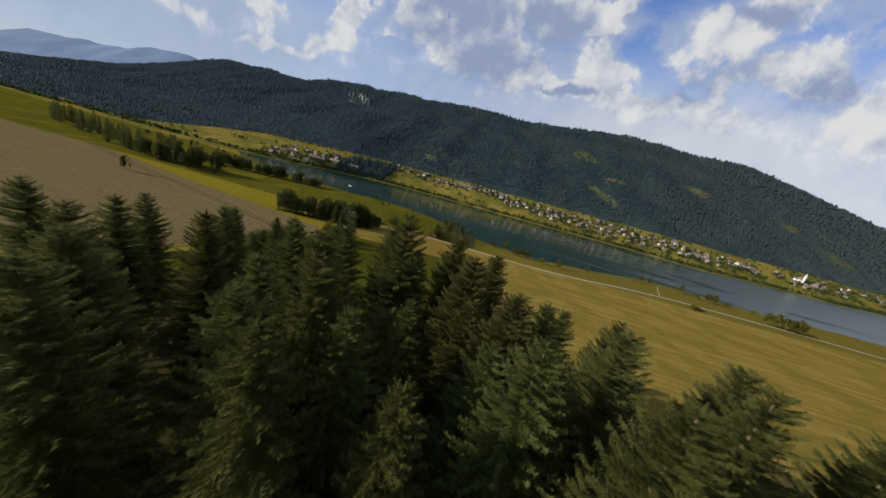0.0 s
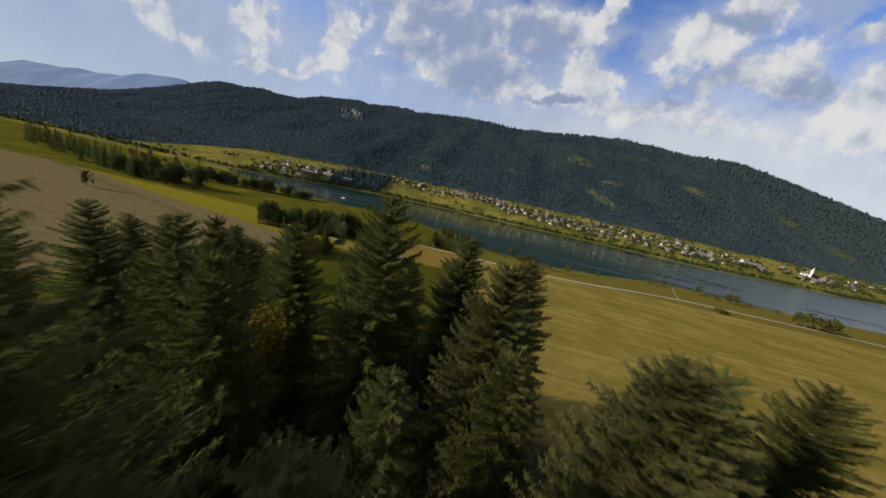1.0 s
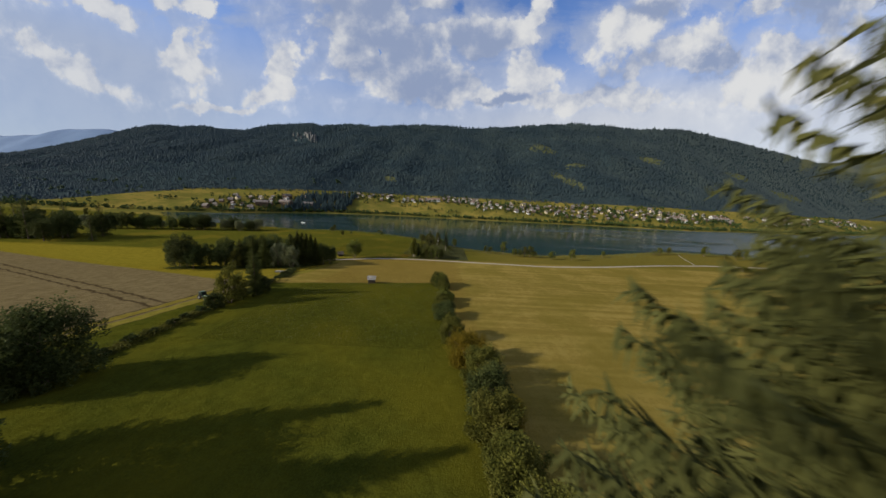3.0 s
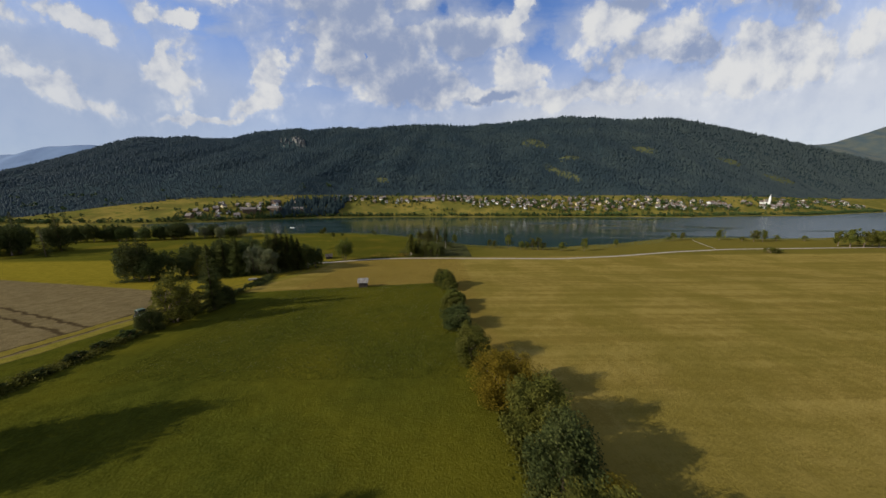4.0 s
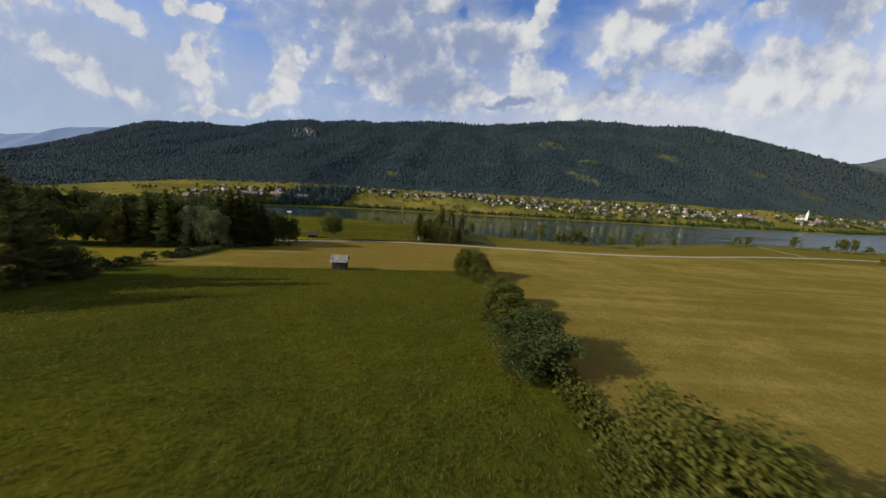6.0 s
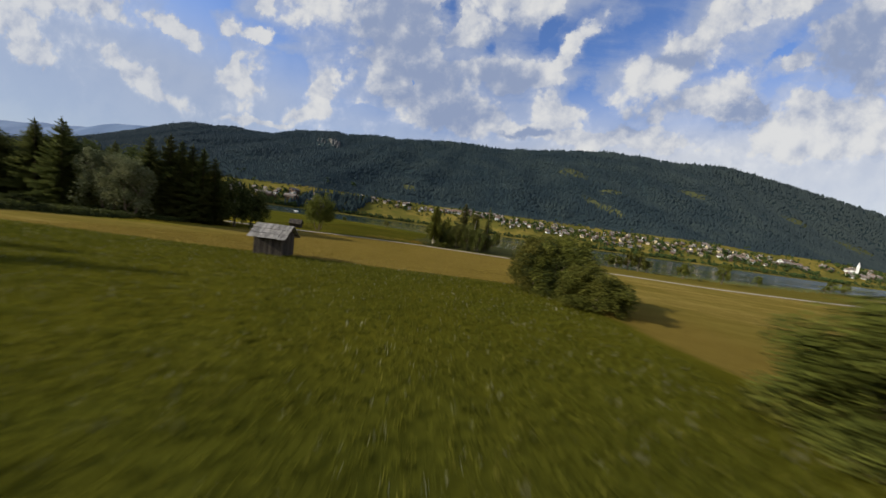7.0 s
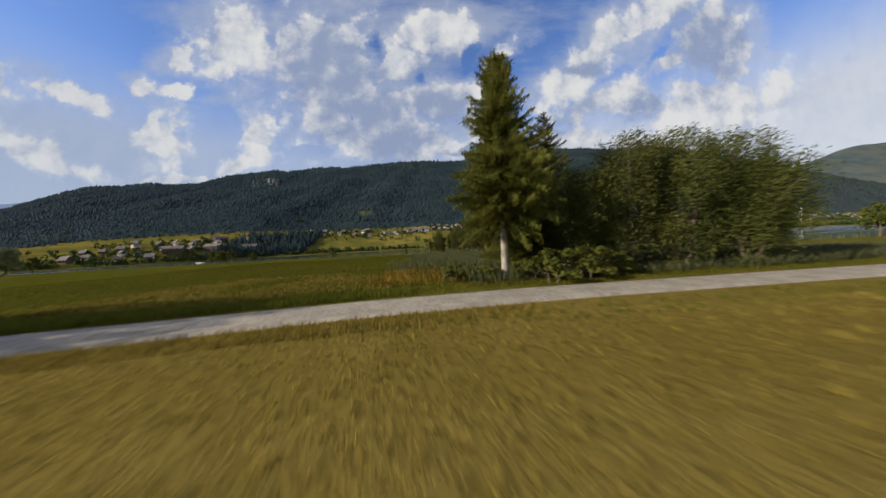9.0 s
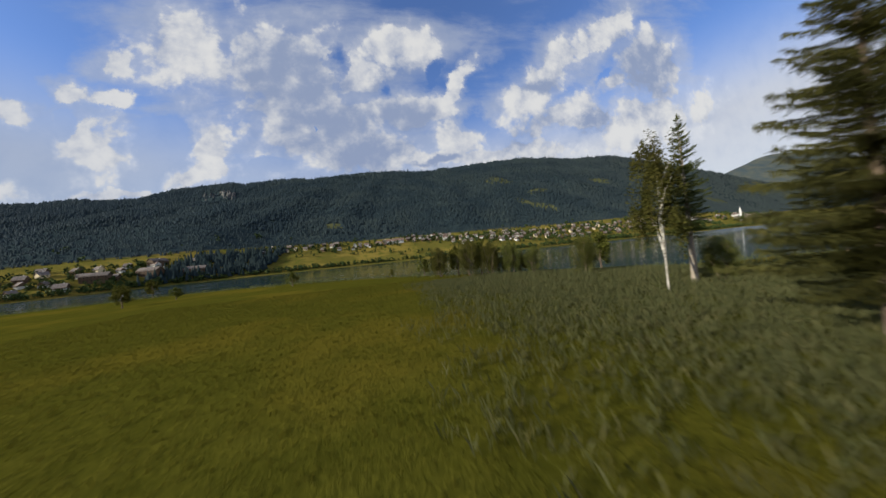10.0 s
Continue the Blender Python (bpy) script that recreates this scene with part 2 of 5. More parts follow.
M_STRAW = leafy("straw_blades", (0.165, 0.113, 0.024), (0.228, 0.160, 0.036), (0.300, 0.214, 0.056), 0.25, 0.8)
M_FLOWER = leafy("pale_seed_heads", (0.24, 0.25, 0.14), (0.36, 0.36, 0.24), (0.50, 0.50, 0.40), 0.2)
M_RUST = leafy("rust_brown_weeds", (0.13, 0.075, 0.015), (0.19, 0.105, 0.02), (0.24, 0.15, 0.04), 0.2)
M_BARK = plain("spruce_bark", (0.09, 0.065, 0.045), (0.19, 0.15, 0.115), 7, 0.9, 0.6, 0.03, stretch=(1, 1, 0.25))
M_BARK_PALE = plain("pale_bark", (0.22, 0.18, 0.14), (0.42, 0.37, 0.31), 6, 0.85, 0.5, 0.02, stretch=(1, 1, 0.3))
M_BIRCH = plain("birch_bark", (0.75, 0.73, 0.68), (0.18, 0.16, 0.14), 4, 0.7, 0.3, 0.01, stretch=(0.6, 0.6, 3))
M_WOOD = plain("weathered_boards", (0.028, 0.022, 0.016), (0.092, 0.076, 0.060), 4, 0.85, 0.5, 0.02, stretch=(5, 5, 0.5), vary=0.8)
M_SHINGLE = plain("silvery_shingles", (0.11, 0.103, 0.095), (0.30, 0.285, 0.265), 3, 0.8, 0.5, 0.02, stretch=(6, 1, 1), vary=0.6)
M_GRAVEL = plain("gravel", (0.23, 0.195, 0.15), (0.39, 0.34, 0.27), 9, 0.95, 0.7, 0.03)
M_ROCK = plain("limestone", (0.045, 0.050, 0.050), (0.125, 0.120, 0.110), 0.16, 0.95, 1.0, 4.0, stretch=(1, 0.25, 0.25))
M_WHITE = plain("white_render", (0.53, 0.54, 0.54), (0.68, 0.69, 0.69), 0.5, 0.85, 0.1)
M_CREAM = plain("cream_render", (0.60, 0.50, 0.32), (0.70, 0.60, 0.42), 0.5, 0.85, 0.1)
M_TIMBER = plain("brown_timber", (0.075, 0.050, 0.033), (0.145, 0.098, 0.064), 1.0, 0.8, 0.2)
M_ROOF = plain("grey_roof_tiles", (0.10, 0.085, 0.08), (0.20, 0.17, 0.155), 0.8, 0.8, 0.4)
M_ROOF_RED = plain("brown_roof_tiles", (0.13, 0.085, 0.065), (0.20, 0.145, 0.115), 0.8, 0.8, 0.4)
M_PANE = plain("window_dark", (0.02, 0.022, 0.026), (0.035, 0.04, 0.045), 1.0, 0.15, 0.0)
M_TYRE = plain("tyre_rubber", (0.015, 0.015, 0.015), (0.03, 0.03, 0.03), 8, 0.9, 0.2)
M_PAINT = plain("green_machine_paint", (0.03, 0.07, 0.035), (0.05, 0.10, 0.05), 2, 0.4, 0.05)
M_STEEL = plain("worn_steel", (0.25, 0.25, 0.25), (0.4, 0.4, 0.4), 5, 0.4, 0.1, metal=0.8)

# ---- building helpers ----


def mesh_np(name, verts, tris, mat):
    """A mesh from arrays of corners and triangles."""
    me = bpy.data.meshes.new(name)
    v, t = np.asarray(verts, dtype=np.float32), np.asarray(tris, dtype=np.int32)
    k = t.shape[1]
    me.vertices.add(len(v))
    me.vertices.foreach_set("co", v.ravel())
    me.loops.add(t.size)
    me.loops.foreach_set("vertex_index", t.ravel())
    me.polygons.add(len(t))
    me.polygons.foreach_set("loop_start", np.arange(0, t.size, k, dtype=np.int32))
    me.update(calc_edges=True)
    me.materials.append(mat)
    return me


def mesh_bm(name, bm, mat, smooth=False):
    me = bpy.data.meshes.new(name)
    bm.to_mesh(me)
    bm.free()
    me.materials.append(mat)
    if smooth:
        me.polygons.foreach_set("use_smooth", [True] * len(me.polygons))
    return me


def part(name, bm, mat, parent, label="", smooth=False):
    ob = new(name, mesh_bm(name, bm, mat, smooth) if isinstance(bm, bmesh.types.BMesh) else bm)
    ob.parent = parent
    if label:
        tagged(ob, label)
    return ob


def empty(name, x, y, z, turn=0.0, scale=1.0):
    ob = new(name)
    ob.matrix_basis = pose(x, y, z, 0, 0, turn) @ Matrix.Scale(scale, 4)
    return ob


def box(bm, x0, x1, y0, y1, z0, z1, bevel=0.0, m=None):
    r = bmesh.ops.create_cube(bm, size=1.0)["verts"]
    t = Matrix.Translation(((x0 + x1) / 2, (y0 + y1) / 2, (z0 + z1) / 2)) @ Matrix.Diagonal((x1 - x0, y1 - y0, z1 - z0, 1))
    bmesh.ops.transform(bm, matrix=(m @ t) if m else t, verts=r)
    if bevel:
        bmesh.ops.bevel(bm, geom=list({e for v in r for e in v.link_edges}), offset=bevel, segments=1, affect="EDGES")


def boxed(*a, bevel=0.0, m=None):
    bm = bmesh.new()
    box(bm, *a, bevel=bevel, m=m)
    return bm


def tube(points, radii, sides=8):
    """A tapered, bent tube: corners and quads."""
    v, f = [], []
    for i, (p, r) in enumerate(zip(points, radii)):
        a, b = points[max(i - 1, 0)], points[min(i + 1, len(points) - 1)]
        d = (Vector(b) - Vector(a)).normalized()
        s = d.orthogonal().normalized()
        w = d.cross(s)
        for k in range(sides):
            q = 2 * math.pi * k / sides
            v.append(Vector(p) + (s * math.cos(q) + w * math.sin(q)) * r)
        if i:
            o = (i - 1) * sides
            for k in range(sides):
                f.append((o + k, o + (k + 1) % sides, o + sides + (k + 1) % sides, o + sides + k))
    return v, f


def tubes(name, runs, mat, sides=7):
    vs, fs = [], []
    for pts, rad in runs:
        v, f = tube(pts, rad, sides)
        fs += [tuple(i + len(vs) for i in q) for q in f]
        vs += v
    me = mesh_np(name, [tuple(p) for p in vs], fs, mat)
    me.polygons.foreach_set("use_smooth", [True] * len(me.polygons))
    return me


# ---- the lie of the land ----
WATER = -3.6
NEAR_Y = [-900, -300, -200, -150, -110, -85, -60, -40, -20, -3, 4, 14, 28, 50, 80, 250]
NEAR_Z = [190, 62, 30, 17, 9.5, 5.0, 2.9, 2.0, 0.95, 0.1, -0.35, -1.5, -2.15, -2.4, -2.75, -3.0]
SHORE_X = [-3000, -420, -350, -300, -240, -124, -66, -7, 31, 66, 101, 149, 221, 269, 301, 407, 900, 3000]
SHORE_Y = [330, 320, 255, 215, 186, 169, 178, 152, 106, 92, 89, 104, 137, 137, 128, 142, 170, 420]
FAR_X = [-3000, -1200, -501, -389, -309, -250, -190, -81, 176, 303, 430, 536, 765, 868, 1581, 2200, 3000]
FAR_Y = [240, 245, 268, 289, 345, 415, 452, 472, 462, 472, 462, 448, 520, 512, 800, 920, 980]
RIDGE_X = [-2900, -2082, -1801, -1521, -1411, -1280, -1160, -1057, -951, -855, -748, -641, -595, -456, -324, -190, -4, 156, 263, 502, 635, 824, 959, 1119, 1258, 1426, 1569, 1713, 1858, 2246, 2900]
RIDGE_Z = [60, 164, 227, 300, 326, 324, 332, 318, 321, 349, 359, 370, 360, 374, 367, 383, 391, 382, 390, 417, 430, 421, 415, 428, 412, 382, 355, 330, 303, 222, 120]
RIDGE_AT = 1250.0


def soft(x, xs, ys, w):
    return sum(np.interp(x + k * w, xs, ys) for k in (-1, -0.5, 0, 0.5, 1)) / 5


def waves(x, y, s, seed):
    """Smooth uneven ground: a few crossed waves of about s metres."""
    r = np.random.RandomState(seed)
    z = 0
    for k in range(7):
        a, q, p = r.uniform(0, 6.28), r.uniform(0.6, 1.9), r.uniform(0, 6.28)
        z = z + np.sin((x * math.cos(a) + y * math.sin(a)) * 6.28 * q / s + p) / (1.0 + q)
    return z / 3.0


def land(x, y):
    x, y = np.asarray(x, dtype=float), np.asarray(y, dtype=float)
    shore = soft(x, SHORE_X, SHORE_Y, 9) + waves(x, x * 0, 31, 3) * 3
    far = soft(x, FAR_X, FAR_Y, 14) + waves(x, x * 0, 47, 5) * 3
    near = soft(y, NEAR_Y, NEAR_Z, 4) + waves(x, y, 60, 1) * 0.16 * np.clip((100 - y) / 100, 0, 1)
    near = near + np.clip((y + 85) / -60, 0, 1) * waves(x, y, 45, 2) * 1.5
    d = shore - y
    near = np.where(d < 14, (WATER + 0.25) + (near - WATER - 0.25) * np.clip(d / 14, 0, 1), near)
    bed = WATER + 0.25 + np.clip(d, -40, 0) * 0.12
    out = np.where(d > 0, near, bed)
    e = y - far
    rise = np.interp(x, [-420, -230], [18.0, 31.0])
    prof = np.interp(e, [0, 12, 90, 150], [0, 0.06, 1.0, 1.6])
    foot_z = WATER + 0.25 + rise * prof + waves(x, y, 90, 7) * np.clip(e / 60, 0, 1) * 2.2
    across = x * 1310 / np.clip(y + 60, 500, None)
    crest_line = soft(across, RIDGE_X, RIDGE_Z, 14) + waves(across, x * 0, 55, 12) * 3
    ridge = sum(np.interp(across + k * 90, RIDGE_X, RIDGE_Z) for k in range(-4, 5)) / 9
    foot_y = np.minimum(far + 150, 1120)
    q = np.clip((y - foot_y) / (RIDGE_AT - foot_y), 0, None)
    base = WATER + 0.25 + rise * 1.6
    crest = np.where(q < 1, q ** 1.06, 1.0)
    gully = (waves(x + 0.35 * y, y * 0.35, 360, 13) * 24 + waves(x - 0.2 * y, y * 0.6, 150, 14) * 13) * np.clip(q, 0, 1) * np.clip(1 - q, 0, 1) * 3.2
    hill = base + (ridge - base) * crest + (crest_line - ridge) * np.clip(q, 0, 1) ** 5 + gully - np.clip(y - RIDGE_AT, 0, None) * 0.35
    farz = np.where(e < 150, foot_z, hill + waves(x, y, 90, 7) * 2.2)
    lake_far = WATER + 0.25 + np.clip(e, -40, 0) * 0.12
    return np.where(e > 0, farz, np.where(d > -(far - shore) / 2, out, lake_far))


def gz(x, y):
    return float(land(x, y))


# open grass on the wooded mountain: x, y, half widths
CLEARINGS = [(402, 757, 24, 58), (395, 972, 42, 34), (695, 1101, 30, 20), (806, 959, 40, 22), (1217, 1013, 70, 18), (1390, 985, 75, 22), (-138, 701, 20, 14), (470, 830, 40, 14)]

# ---- ground sheet ----
def steps(*runs):
    out = []
    for a, b, s in runs:
        out += list(np.arange(a, b, s))
    return np.array(out + [runs[-1][1]])


GX = steps((-3000, -1500, 60), (-1500, -450, 25), (-450, -120, 10), (-120, 120, 3), (120, 450, 10), (450, 1600, 25), (1600, 3000, 60))
GY = steps((-900, -200, 40), (-200, 110, 3), (110, 220, 6), (220, 420, 12), (420, 640, 8), (640, 1300, 18), (1300, 2200, 60))
gx, gy = np.meshgrid(GX, GY)
gv = np.stack([gx, gy, land(gx, gy)], -1).reshape(-1, 3)
ii = np.arange(len(GX) * len(GY)).reshape(len(GY), len(GX))
gf = np.stack([ii[:-1, :-1], ii[:-1, 1:], ii[1:, 1:], ii[1:, :-1]], -1).reshape(-1, 4)

M_GROUND, nt, b = material("fields")
obj = nd(nt, "ShaderNodeTexCoord").outputs["Object"]
px, py, pz = nd(nt, "ShaderNodeSeparateXYZ", {0: obj}).outputs
wob = mth(nt, "MULTIPLY", mth(nt, "SUBTRACT", noise_of(nt, obj, 0.35, 4), 0.5), 2.2)
wob_far = mth(nt, "MULTIPLY", mth(nt, "SUBTRACT", noise_of(nt, obj, 0.02, 5), 0.5), 90.0)


def beyond(a, b_, c, edge=0.6, w=None):
    """1 where a*x + b*y > c, with an uneven edge."""
    s = mth(nt, "ADD", mth(nt, "MULTIPLY", px, a), mth(nt, "MULTIPLY", py, b_))
    s = mth(nt, "ADD", mth(nt, "SUBTRACT", s, c), wob if w is None else w)
    return ramp(nt, s, -edge, edge)


def both_of(a, c):
    return mth(nt, "MULTIPLY", a, c)


def less(a):
    return mth(nt, "SUBTRACT", 1.0, a)


n_fine = noise_of(nt, obj, 5.0, 6, 0.65)
n_mid = noise_of(nt, obj, 0.55, 5, 0.6)
n_wide = noise_of(nt, obj, 0.045, 5, 0.6)
tuft = ramp(nt, mth(nt, "ADD", mth(nt, "MULTIPLY", n_fine, 0.6), mth(nt, "MULTIPLY", n_mid, 0.4)), 0.36, 0.66)
green = mix(nt, tuft, (0.031, 0.0355, 0.0047), (0.064, 0.068, 0.009))
green = mix(nt, mth(nt, "MULTIPLY", ramp(nt, n_wide, 0.35, 0.7), 0.55), green, (0.104, 0.089, 0.008))
# mown hay: swaths that follow the long side of the field
swath = nd(nt, "ShaderNodeCombineXYZ", {0: mth(nt, "MULTIPLY", px, 0.012), 1: mth(nt, "MULTIPLY", py, 0.34), 2: 0.0}).outputs[0]
sw = noise_of(nt, swath, 1.0, 4, 0.6, 0.15)
hay = mix(nt, ramp(nt, mth(nt, "ADD", mth(nt, "MULTIPLY", sw, 0.75), mth(nt, "MULTIPLY", tuft, 0.25)), 0.38, 0.62), (0.160, 0.117, 0.026), (0.230, 0.171, 0.045))
hay = mix(nt, mth(nt, "MULTIPLY", ramp(nt, n_wide, 0.42, 0.62), 0.6), hay, (0.122, 0.097, 0.017))
# shade between the stubble stems, painted as darker ground where the blades stand
hay = mix(nt, mth(nt, "MULTIPLY", mth(nt, "MULTIPLY", less(beyond(1.0, 0.0, 33.0, 3.0)), less(beyond(-1.0, 0.0, 20.0, 3.0))), mth(nt, "SUBTRACT", 0.95, mth(nt, "MULTIPLY", n_fine, 0.7))), hay, (0.146, 0.100, 0.022))
bare_x, bare_y = mth(nt, "MULTIPLY", mth(nt, "SUBTRACT", px, 3.8), 0.7), mth(nt, "SUBTRACT", py, 31.1)
bare = mth(nt, "ADD", mth(nt, "ADD", both_of(bare_x, bare_x), both_of(bare_y, bare_y)), mth(nt, "MULTIPLY", mth(nt, "SUBTRACT", n_mid, 0.5), 2.4))
hay = mix(nt, mth(nt, "MULTIPLY", ramp(nt, bare, 0.34, -0.15), 0.65), hay, (0.052, 0.040, 0.026))
stub = mix(nt, tuft, (0.088, 0.066, 0.030), (0.175, 0.136, 0.066))
pale = mix(nt, tuft, (0.12, 0.10, 0.010), (0.20, 0.155, 0.018))
wet = mix(nt, tuft, (0.051, 0.053, 0.0066), (0.082, 0.078, 0.0105))
wet = mix(nt, mth(nt, "MULTIPLY", ramp(nt, n_wide, 0.48, 0.62), 0.5), wet, (0.13, 0.10, 0.013))
litter = mix(nt, tuft, (0.030, 0.026, 0.012), (0.070, 0.062, 0.022))
slope_grass = mix(nt, ramp(nt, noise_of(nt, obj, 0.018, 3), 0.42, 0.6), (0.102, 0.092, 0.021), (0.168, 0.132, 0.031))
slope_grass = mix(nt, ramp(nt, noise_of(nt, obj, 0.12, 4), 0.5, 0.7), slope_grass, (0.075, 0.085, 0.016))
# floor painted in the same haze blue as the conifers, to soften the gaps
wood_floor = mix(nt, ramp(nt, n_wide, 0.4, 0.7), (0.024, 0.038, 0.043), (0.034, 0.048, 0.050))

col = mix(nt, beyond(-0.985, 0.17, 33.5), green, stub)
col = mix(nt, both_of(beyond(-0.985, 0.17, 33.0), beyond(0.24, 1.0, -18.0)), col, pale)
# green strip and ruts along the hedge and across the stubble
col = mix(nt, both_of(beyond(-0.985, 0.17, 33.5, 0.3), less(beyond(-0.985, 0.17, 36.2, 0.3))), col, mix(nt, tuft, (0.11, 0.10, 0.015), (0.2, 0.16, 0.03)))
for c in (36.9, 39.9):
    col = mix(nt, both_of(beyond(-0.985, 0.17, c, 0.2), less(beyond(-0.985, 0.17, c + 0.45, 0.2))), col, (0.045, 0.034, 0.018))
col = mix(nt, both_of(both_of(beyond(-0.985, 0.17, 37.4, 0.3), less(beyond(-0.985, 0.17, 39.8, 0.3))), 0.75), col, pale)
for c in (-33.5, -30.5):
    col = mix(nt, both_of(beyond(-0.985, 0.17, 40), both_of(beyond(0.32, 1.0, c - 13, 0.2), less(beyond(0.32, 1.0, c - 12.3, 0.25)))), col, (0.05, 0.036, 0.018))
west = beyond(-0.985, 0.17, 33.0)
col = mix(nt, both_of(less(west), beyond(-0.2, 1.0, 0.5)), col, hay)
col = mix(nt, both_of(beyond(1.0, 0.08, 26.0), beyond(0, 1.0, -96.0)), col, hay)
wet = mix(nt, mth(nt, "MULTIPLY", ramp(nt, px, 20.0, 70.0), 0.75), wet, mix(nt, tuft, (0.105, 0.085, 0.018), (0.155, 0.120, 0.026)))
col = mix(nt, beyond(-0.04, 1.0, 53.5, 3.0), col, wet)
wood_wob = mth(nt, "MULTIPLY", mth(nt, "SUBTRACT", noise_of(nt, obj, 0.06, 4), 0.5), 22.0)
col = mix(nt, both_of(both_of(less(beyond(0.0, 1.0, -88.0, 3.0, wood_wob)), beyond(1.0, 0.0, -42.0, 3.0, wood_wob)), less(beyond(1.0, 0.5, 4.0, 3.0, wood_wob))), col, litter)
col = mix(nt, both_of(beyond(0, 1.0, 235, 2.0), 1.0), col, slope_grass)
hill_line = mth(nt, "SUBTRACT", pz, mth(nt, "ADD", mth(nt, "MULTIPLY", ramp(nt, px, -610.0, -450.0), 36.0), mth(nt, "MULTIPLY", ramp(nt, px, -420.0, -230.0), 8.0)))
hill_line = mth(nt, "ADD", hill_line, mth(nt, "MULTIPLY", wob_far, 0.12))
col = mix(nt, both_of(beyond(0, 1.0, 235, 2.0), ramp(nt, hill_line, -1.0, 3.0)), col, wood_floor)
for cx, cy, rx, ry in CLEARINGS:
    ox = mth(nt, "DIVIDE", mth(nt, "ADD", mth(nt, "SUBTRACT", px, cx), mth(nt, "MULTIPLY", mth(nt, "SUBTRACT", py, cy), 0.4)), rx)
    oy = mth(nt, "DIVIDE", mth(nt, "SUBTRACT", py, cy), ry)
    far_off = mth(nt, "ADD", mth(nt, "MULTIPLY", ox, ox), mth(nt, "MULTIPLY", oy, oy))
    col = mix(nt, ramp(nt, far_off, 1.5, 1.1), col, mix(nt, n_wide, (0.050, 0.060, 0.030), (0.096, 0.098, 0.045)))
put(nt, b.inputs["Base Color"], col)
b.inputs["Roughness"].default_value = 0.95
b.inputs["Specular IOR Level"].default_value = 0.0
bump(nt, b, mth(nt, "ADD", n_fine, mth(nt, "MULTIPLY", n_mid, 1.5)), 0.6, 0.22)
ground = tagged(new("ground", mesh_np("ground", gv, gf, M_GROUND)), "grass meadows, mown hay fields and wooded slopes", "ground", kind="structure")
ground.data.polygons.foreach_set("use_smooth", [True] * len(ground.data.polygons))

# ---- lake ----
M_LAKE, nt, b = material("lake_water")
obj = nd(nt, "ShaderNodeTexCoord").outputs["Object"]
lx = nd(nt, "ShaderNodeSeparateXYZ", {0: obj}).outputs[0]
ly = nd(nt, "ShaderNodeSeparateXYZ", {0: obj}).outputs[1]
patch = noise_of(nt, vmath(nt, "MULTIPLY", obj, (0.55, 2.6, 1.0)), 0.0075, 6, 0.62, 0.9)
# more ruffled eastward, calmer towards the far shore; also steers the painted sheen
wind_sheen = mth(nt, "SUBTRACT", mth(nt, "MULTIPLY", ramp(nt, lx, 40.0, 620.0), 0.34), mth(nt, "MULTIPLY", ramp(nt, ly, 330.0, 470.0), 0.16))
patch = ramp(nt, mth(nt, "ADD", patch, wind_sheen), 0.50, 0.72)
# base colour lightened on ruffled water to stand for reflected sky
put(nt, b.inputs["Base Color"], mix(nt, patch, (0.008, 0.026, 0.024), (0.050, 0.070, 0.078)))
put(nt, b.inputs["Roughness"], mth(nt, "ADD", mth(nt, "MULTIPLY", patch, 0.15), 0.115))
b.inputs["IOR"].default_value = 1.333
b.inputs["Specular IOR Level"].default_value = 0.5
bump(nt, b, noise_of(nt, vmath(nt, "MULTIPLY", obj, (1.0, 1.6, 1.0)), 0.5, 6, 0.65), mth(nt, "ADD", mth(nt, "MULTIPLY", patch, 0.30), 0.032), 0.3)
bm = bmesh.new()
bmesh.ops.create_grid(bm, x_segments=40, y_segments=12, size=1.0)
bmesh.ops.transform(bm, matrix=Matrix.Translation((0, 690, WATER)) @ Matrix.Diagonal((2990, 640, 1, 1)), verts=bm.verts[:])
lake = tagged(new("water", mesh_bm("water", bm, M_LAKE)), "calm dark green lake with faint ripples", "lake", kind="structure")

# ---- distant ranges ----


def range_far(name, xs, zs, y, depth, label, seed, mat):
    x = np.linspace(xs[0], xs[-1], 90)
    t = np.linspace(-1, 1, 25)
    mx, mt = np.meshgrid(x, t)
    top = soft(mx, xs, zs, 40) + waves(mx, mx * 0, 300, seed) * 9
    z = top * (1 - np.abs(mt) ** 1.15) + waves(mx, mt * depth, 420, seed + 1) * 16 * (1 - np.abs(mt)) - 6
    v = np.stack([mx, y + mt * depth, z], -1).reshape(-1, 3)
    i = np.arange(v.shape[0]).reshape(25, 90)
    f = np.stack([i[:-1, :-1], i[:-1, 1:], i[1:, 1:], i[1:, :-1]], -1).reshape(-1, 4)
    me = mesh_np(name, v, f, mat)
    me.polygons.foreach_set("use_smooth", [True] * len(f))
    return tagged(new(name, me), label, "mountains", kind="structure")


# air haze is painted into both base colours, bluest on the western range
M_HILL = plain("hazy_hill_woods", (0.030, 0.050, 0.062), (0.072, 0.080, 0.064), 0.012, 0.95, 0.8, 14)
M_RANGE = plain("hazy_mountain_woods", (0.055, 0.10, 0.20), (0.085, 0.14, 0.25), 0.006, 0.95, 0.6, 12)
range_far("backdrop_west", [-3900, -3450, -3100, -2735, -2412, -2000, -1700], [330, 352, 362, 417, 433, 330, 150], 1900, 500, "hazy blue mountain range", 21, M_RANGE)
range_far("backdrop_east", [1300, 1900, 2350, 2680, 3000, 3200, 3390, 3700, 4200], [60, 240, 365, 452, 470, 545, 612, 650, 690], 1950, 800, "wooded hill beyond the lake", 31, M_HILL)

